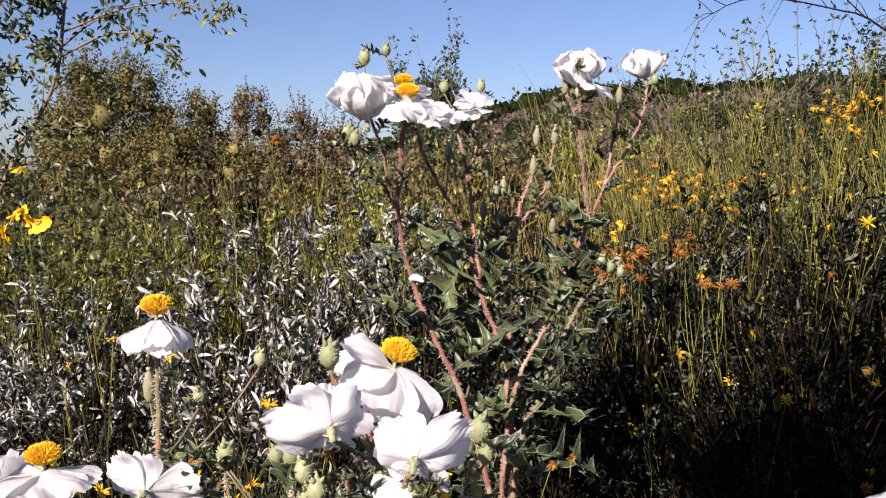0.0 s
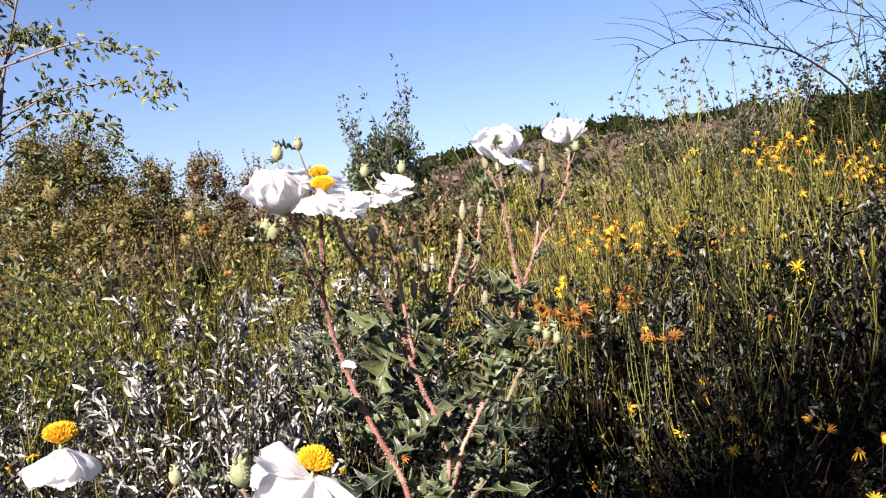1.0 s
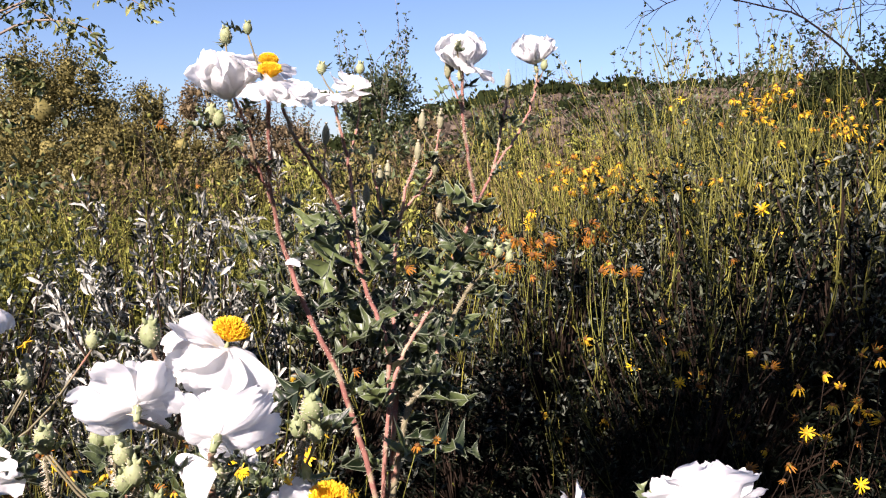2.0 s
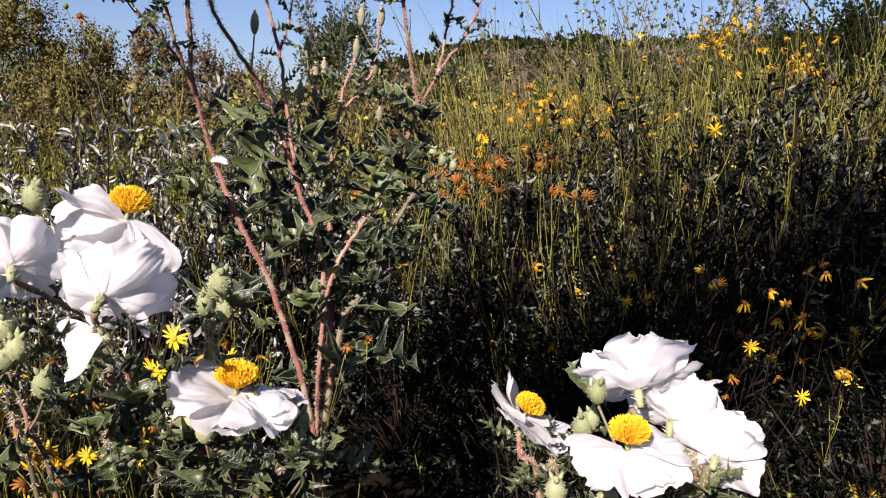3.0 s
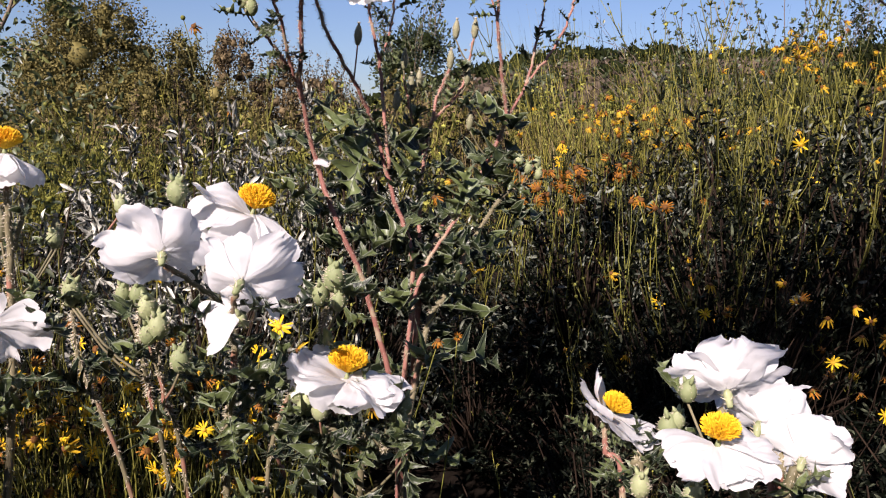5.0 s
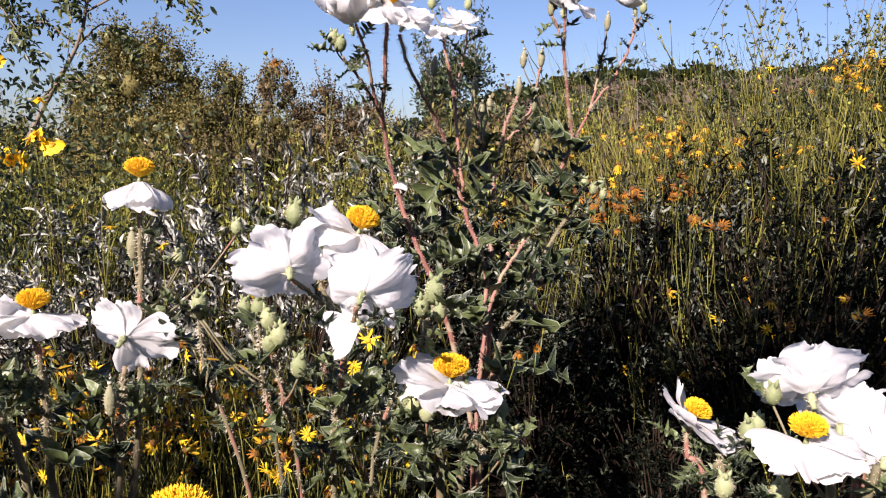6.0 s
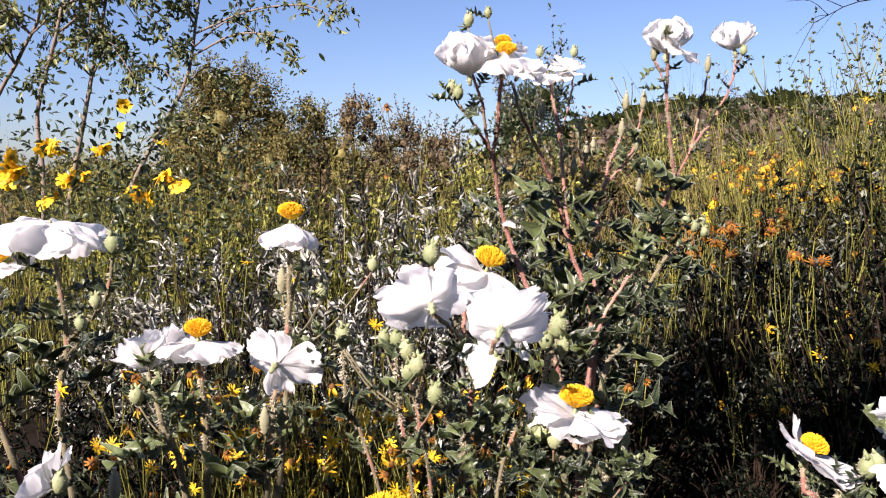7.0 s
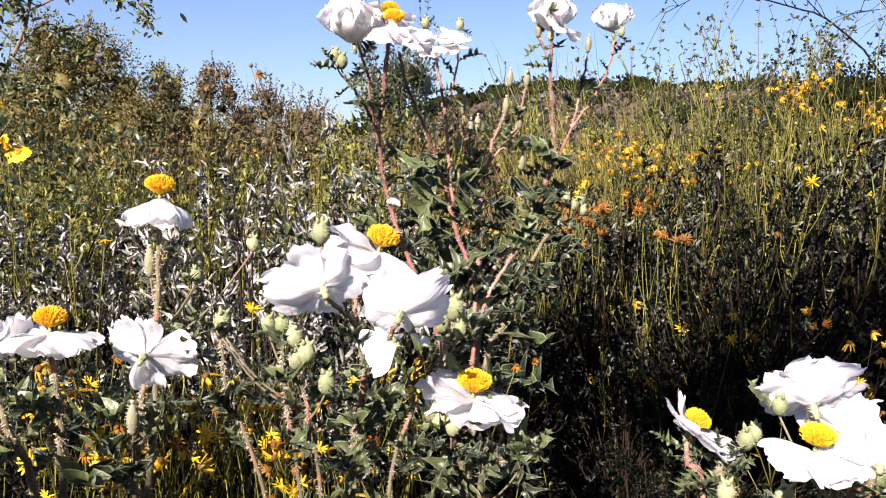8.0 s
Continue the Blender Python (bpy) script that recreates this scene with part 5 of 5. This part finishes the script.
for i, (x, y, w, t) in enumerate(((4.1, 9.2, 1.5, 1.5), (3.3, 9.4, 1.4, 1.35), (4.7, 9.4, 1.3, 1.3))):
    bush("willow_bush", (x, y, float(height(x, y))), w, w, t, WILLOW, 36 + i, 3500, 0.06, 0.26, 22, "feathery grey-green bush on the slope", "bush", bark=BARK, shoots=60, reach=1.3, solid=True)
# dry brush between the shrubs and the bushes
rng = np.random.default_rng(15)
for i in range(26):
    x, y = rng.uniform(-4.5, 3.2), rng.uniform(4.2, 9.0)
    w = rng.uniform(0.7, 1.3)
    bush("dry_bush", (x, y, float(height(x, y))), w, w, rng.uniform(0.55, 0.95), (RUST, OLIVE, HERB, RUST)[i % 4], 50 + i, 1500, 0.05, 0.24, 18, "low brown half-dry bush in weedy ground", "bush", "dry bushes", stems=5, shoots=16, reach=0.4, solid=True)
# an unseen hedge along the path, added to keep sun off the low growth
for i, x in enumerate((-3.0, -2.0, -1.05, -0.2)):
    bush("added_hedge_bush", (x, -1.85, 0.0), 1.3, 0.8, 2.36 if i < 2 else 2.15, DEEP, 150 + i, 3000, 0.11, 0.4, 40, "unseen dense dark green hedge bush added to keep sun off the low growth", "bush", "hedge along the path", stems=6, solid=True)
# unseen bushes on the other side of the path, added to block sky light
for i, (x, y, w, t) in enumerate(((-4.5, -6.0, 4.0, 3.2), (-0.8, -8.5, 4.2, 3.8), (3.2, -7.0, 4.2, 4.2), (6.5, -4.5, 4.0, 3.6), (-7.5, -2.5, 4.0, 3.2))):
    bush("bush", (x, y, 0.0), w, w * 0.7, t, DEEP, 95 + i, 2600, 0.30, 0.45, 40, "tall dark green bush added out of view across the path to block sky light", "bush", "background bushes", stems=6)


def added_shade_tree():
    """An unseen tree added beside the path so that its crown shades the low growth."""
    tree = thing("added_shade_tree", (0.9, -2.3, 0.0), "unseen tree added beside the path, its dark green crown blocking the sun", "tree")
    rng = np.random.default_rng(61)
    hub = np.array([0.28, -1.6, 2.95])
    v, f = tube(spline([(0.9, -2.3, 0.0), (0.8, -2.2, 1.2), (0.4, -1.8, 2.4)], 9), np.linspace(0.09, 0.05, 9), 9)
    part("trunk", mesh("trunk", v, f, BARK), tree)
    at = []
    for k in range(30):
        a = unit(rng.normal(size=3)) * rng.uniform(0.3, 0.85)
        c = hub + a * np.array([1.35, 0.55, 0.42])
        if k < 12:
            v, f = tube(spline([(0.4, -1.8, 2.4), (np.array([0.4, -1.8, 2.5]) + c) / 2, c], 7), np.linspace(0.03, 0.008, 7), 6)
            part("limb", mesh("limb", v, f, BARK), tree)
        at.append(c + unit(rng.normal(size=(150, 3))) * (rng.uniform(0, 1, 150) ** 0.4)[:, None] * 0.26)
    # extra leaf cluster aimed so that its shadow falls in the hollow
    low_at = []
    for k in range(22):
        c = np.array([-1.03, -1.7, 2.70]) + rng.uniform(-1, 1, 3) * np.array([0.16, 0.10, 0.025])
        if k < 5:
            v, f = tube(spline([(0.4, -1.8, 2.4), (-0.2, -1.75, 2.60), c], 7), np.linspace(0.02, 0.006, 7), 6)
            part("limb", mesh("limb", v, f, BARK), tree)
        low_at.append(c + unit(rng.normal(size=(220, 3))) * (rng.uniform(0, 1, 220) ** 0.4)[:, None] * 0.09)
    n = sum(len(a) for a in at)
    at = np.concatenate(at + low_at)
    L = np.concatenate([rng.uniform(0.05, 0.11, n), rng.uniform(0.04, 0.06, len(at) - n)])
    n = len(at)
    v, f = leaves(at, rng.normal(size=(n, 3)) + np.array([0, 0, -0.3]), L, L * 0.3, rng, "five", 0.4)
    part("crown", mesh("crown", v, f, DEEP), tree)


added_shade_tree()


def far_brush():
    """Scrub over the hill: low dry growth on the slope, dark bushes along the ridge."""
    for name, mat, seed, count, near, far_end, r0, r1, k, size, label in (
            ("hillside_scrub", DEEP, 9, 320, 54, 64, 1.0, 2.2, 95, 0.42, "dark green scrub along the ridge of the distant hill"),
            ("hillside_growth", DEEP, 12, 260, 16, 56, 0.3, 0.7, 44, 0.2, "low green growth on the slope of the hill"),
            ("dry_hillside_brush", HILL, 10, 520, 13, 56, 0.3, 0.75, 32, 0.24, "dry brown brush on the slope of the hill")):
        rng = np.random.default_rng(seed)
        V, F, n = [], [], 0
        for _ in range(count):
            turn, dist = np.radians(rng.uniform(-7, 48)), rng.uniform(near, far_end)
            c = np.array([dist * np.sin(turn), dist * np.cos(turn), 0])
            c[2] = float(height(c[0], c[1]))
            r = rng.uniform(r0, r1)
            off = unit(rng.normal(size=(k, 3))) * (rng.uniform(0.2, 1, k) * r)[:, None] * np.array([1.2, 1.2, 0.8])
            off[:, 2] = np.abs(off[:, 2])
            v, f = leaves(c + off, off + rng.normal(size=(k, 3)) * 0.4, size, size * 0.3, rng, "five", 0.2)
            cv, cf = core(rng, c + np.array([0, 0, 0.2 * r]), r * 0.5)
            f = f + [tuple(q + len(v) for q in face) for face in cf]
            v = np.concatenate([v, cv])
            V.append(v)
            F += [tuple(i + n for i in q) for q in f]
            n += len(v)
        tagged(new(name, mesh(name, np.concatenate(V), F, mat)), label, "scrub", kind="stuff")


far_brush()


def young_tree():
    """The young tree with thin pale trunks and hanging leafy twigs."""
    tree = thing("young_tree", (-2.85, 3.7, 0.0), "young tree with slender pale trunks and sparse hanging leaves", "tree")
    rng = np.random.default_rng(31)
    heads = []
    for pts in (((-2.80, 3.62, 0.0), (-2.742, 3.600, 0.809), (-2.765, 3.600, 1.208), (-2.634, 3.600, 1.628), (-2.535, 3.600, 2.038), (-2.434, 3.600, 2.550)),
                ((-2.84, 3.70, 0.0), (-2.592, 3.700, 1.030), (-2.491, 3.700, 1.462), (-2.401, 3.700, 1.824), (-2.243, 3.700, 2.466)),
                ((-2.80, 3.80, 0.0), (-2.295, 3.900, 1.008), (-2.049, 3.900, 1.424), (-1.964, 3.900, 1.860), (-1.782, 3.800, 2.308)),
                ((-3.10, 3.70, 0.0), (-3.149, 3.700, 1.091), (-2.934, 3.700, 1.529), (-2.782, 3.700, 1.833), (-2.808, 3.700, 2.434))):
        line = spline(pts, 16)
        v, f = tube(line, np.linspace(0.015, 0.005, 16), 7)
        part("trunk", mesh("trunk", v, f, BARK), tree)
        heads.append(line)
    ends = []
    for line in heads:
        for k in range(14):
            b = line[int(rng.integers(7, 16))]
            a = rng.uniform(0, 6.28)
            L = rng.uniform(0.25, 0.7)
            out = np.array([math.cos(a), math.sin(a) * 0.7, 0.0])
            tw = spline([b, b + out * L * 0.5 + np.array([0, 0, 0.12]), b + out * L + np.array([0, 0, -0.12 * rng.uniform(0, 2)])], 8)
            v, f = tube(tw, np.linspace(0.006, 0.002, 8), 5)
            part("branch", mesh("branch", v, f, BARK), tree)
            ends.append(tw)
    for pts in (((-1.942, 3.800, 1.654), (-1.587, 3.700, 1.746), (-1.242, 3.600, 1.745), (-1.064, 3.600, 1.657)), ((-1.961, 3.800, 1.532), (-1.652, 3.700, 1.630), (-1.401, 3.700, 1.596), (-1.340, 3.700, 1.479)),
                ((-1.920, 3.800, 1.896), (-1.460, 3.700, 1.975), (-1.214, 3.700, 1.881), (-1.063, 3.700, 1.735)), ((-2.242, 3.800, 1.067), (-2.049, 3.700, 1.169), (-1.773, 3.600, 1.147))):
        tw = spline(pts, 10)
        v, f = tube(tw, np.linspace(0.007, 0.002, 10), 5)
        part("branch", mesh("branch", v, f, BARK), tree)
        ends.append(tw)
    at, way = [], []
    for tw in ends:
        for k in rng.integers(2, len(tw), 13):
            out = rng.normal(size=3) * 0.5 + np.array([0, 0, -0.5])
            for _ in range(9):
                at.append(tw[k] + rng.normal(size=3) * 0.028)
                way.append(out + rng.normal(size=3) * 0.45)
    n = len(at)
    L = rng.uniform(0.026, 0.052, n)
    v, f = leaves(np.array(at), np.array(way), L, L * 0.22, rng, "eight", 0.3)
    part("crown", mesh("crown", v, f, TREE_LEAF), tree)


young_tree()


def dead_tree():
    """The bare tree whose arching dark branches stand against the sky."""
    tree = thing("bare_tree", (4.9, 7.1, float(height(4.9, 7.1))), "leafless tree with thin dark arching branches", "tree")
    rng = np.random.default_rng(41)
    foot = (4.9, 7.1, float(height(4.9, 7.1)))
    limbs = []
    for pts, r in (((foot, (4.382, 6.900, 1.700), (3.804, 6.900, 2.239), (3.460, 6.900, 2.352), (2.924, 6.800, 2.426), (2.547, 6.800, 2.413), (2.212, 6.800, 2.245)), 0.024),
                   (((3.738, 6.900, 2.272), (3.463, 6.900, 2.521), (3.310, 6.900, 2.681), (3.056, 6.900, 2.920)), 0.012),
                   ((foot, (4.888, 7.100, 1.765), (4.843, 7.100, 2.321), (4.564, 7.000, 2.577), (4.194, 7.000, 2.905)), 0.022),
                   (((4.564, 7.000, 2.577), (4.135, 7.000, 2.682), (3.740, 7.000, 2.832)), 0.010),
                   (((4.843, 7.100, 2.321), (4.534, 7.000, 2.415), (4.075, 6.900, 2.339)), 0.010),
                   ((foot, (5.437, 7.200, 2.159), (5.197, 7.200, 2.529), (4.656, 7.100, 2.572)), 0.018),
                   (((5.437, 7.200, 2.159), (5.633, 7.300, 2.742), (5.449, 7.300, 3.309)), 0.010),
                   (((3.460, 6.900, 2.352), (3.252, 6.800, 2.554), (2.928, 6.800, 2.611)), 0.006)):
        line = spline(pts, 18)
        v, f = tube(line, np.linspace(r * 0.48, r * 0.14, 18), 6)
        part("branch", mesh("branch", v, f, DEAD), tree)
        limbs.append((line, r))
    for line, r in limbs:
        for _ in range(13):
            i = int(rng.integers(5, 18))
            b = line[i]
            d = unit(unit(line[i] - line[i - 2]) * 1.1 + rng.normal(size=3) * np.array([0.5, 0.5, 0.6]) + np.array([0, 0, 0.15]))
            L = rng.uniform(0.15, 0.75)
            tw = spline([b, b + d * L * 0.5 + np.array([0, 0, 0.03]), b + d * L + np.array([-0.05, 0, -0.06])], 7)
            v, f = tube(tw, np.linspace(0.0036, 0.0012, 7), 4)
            part("twig", mesh("twig", v, f, DEAD), tree)


dead_tree()
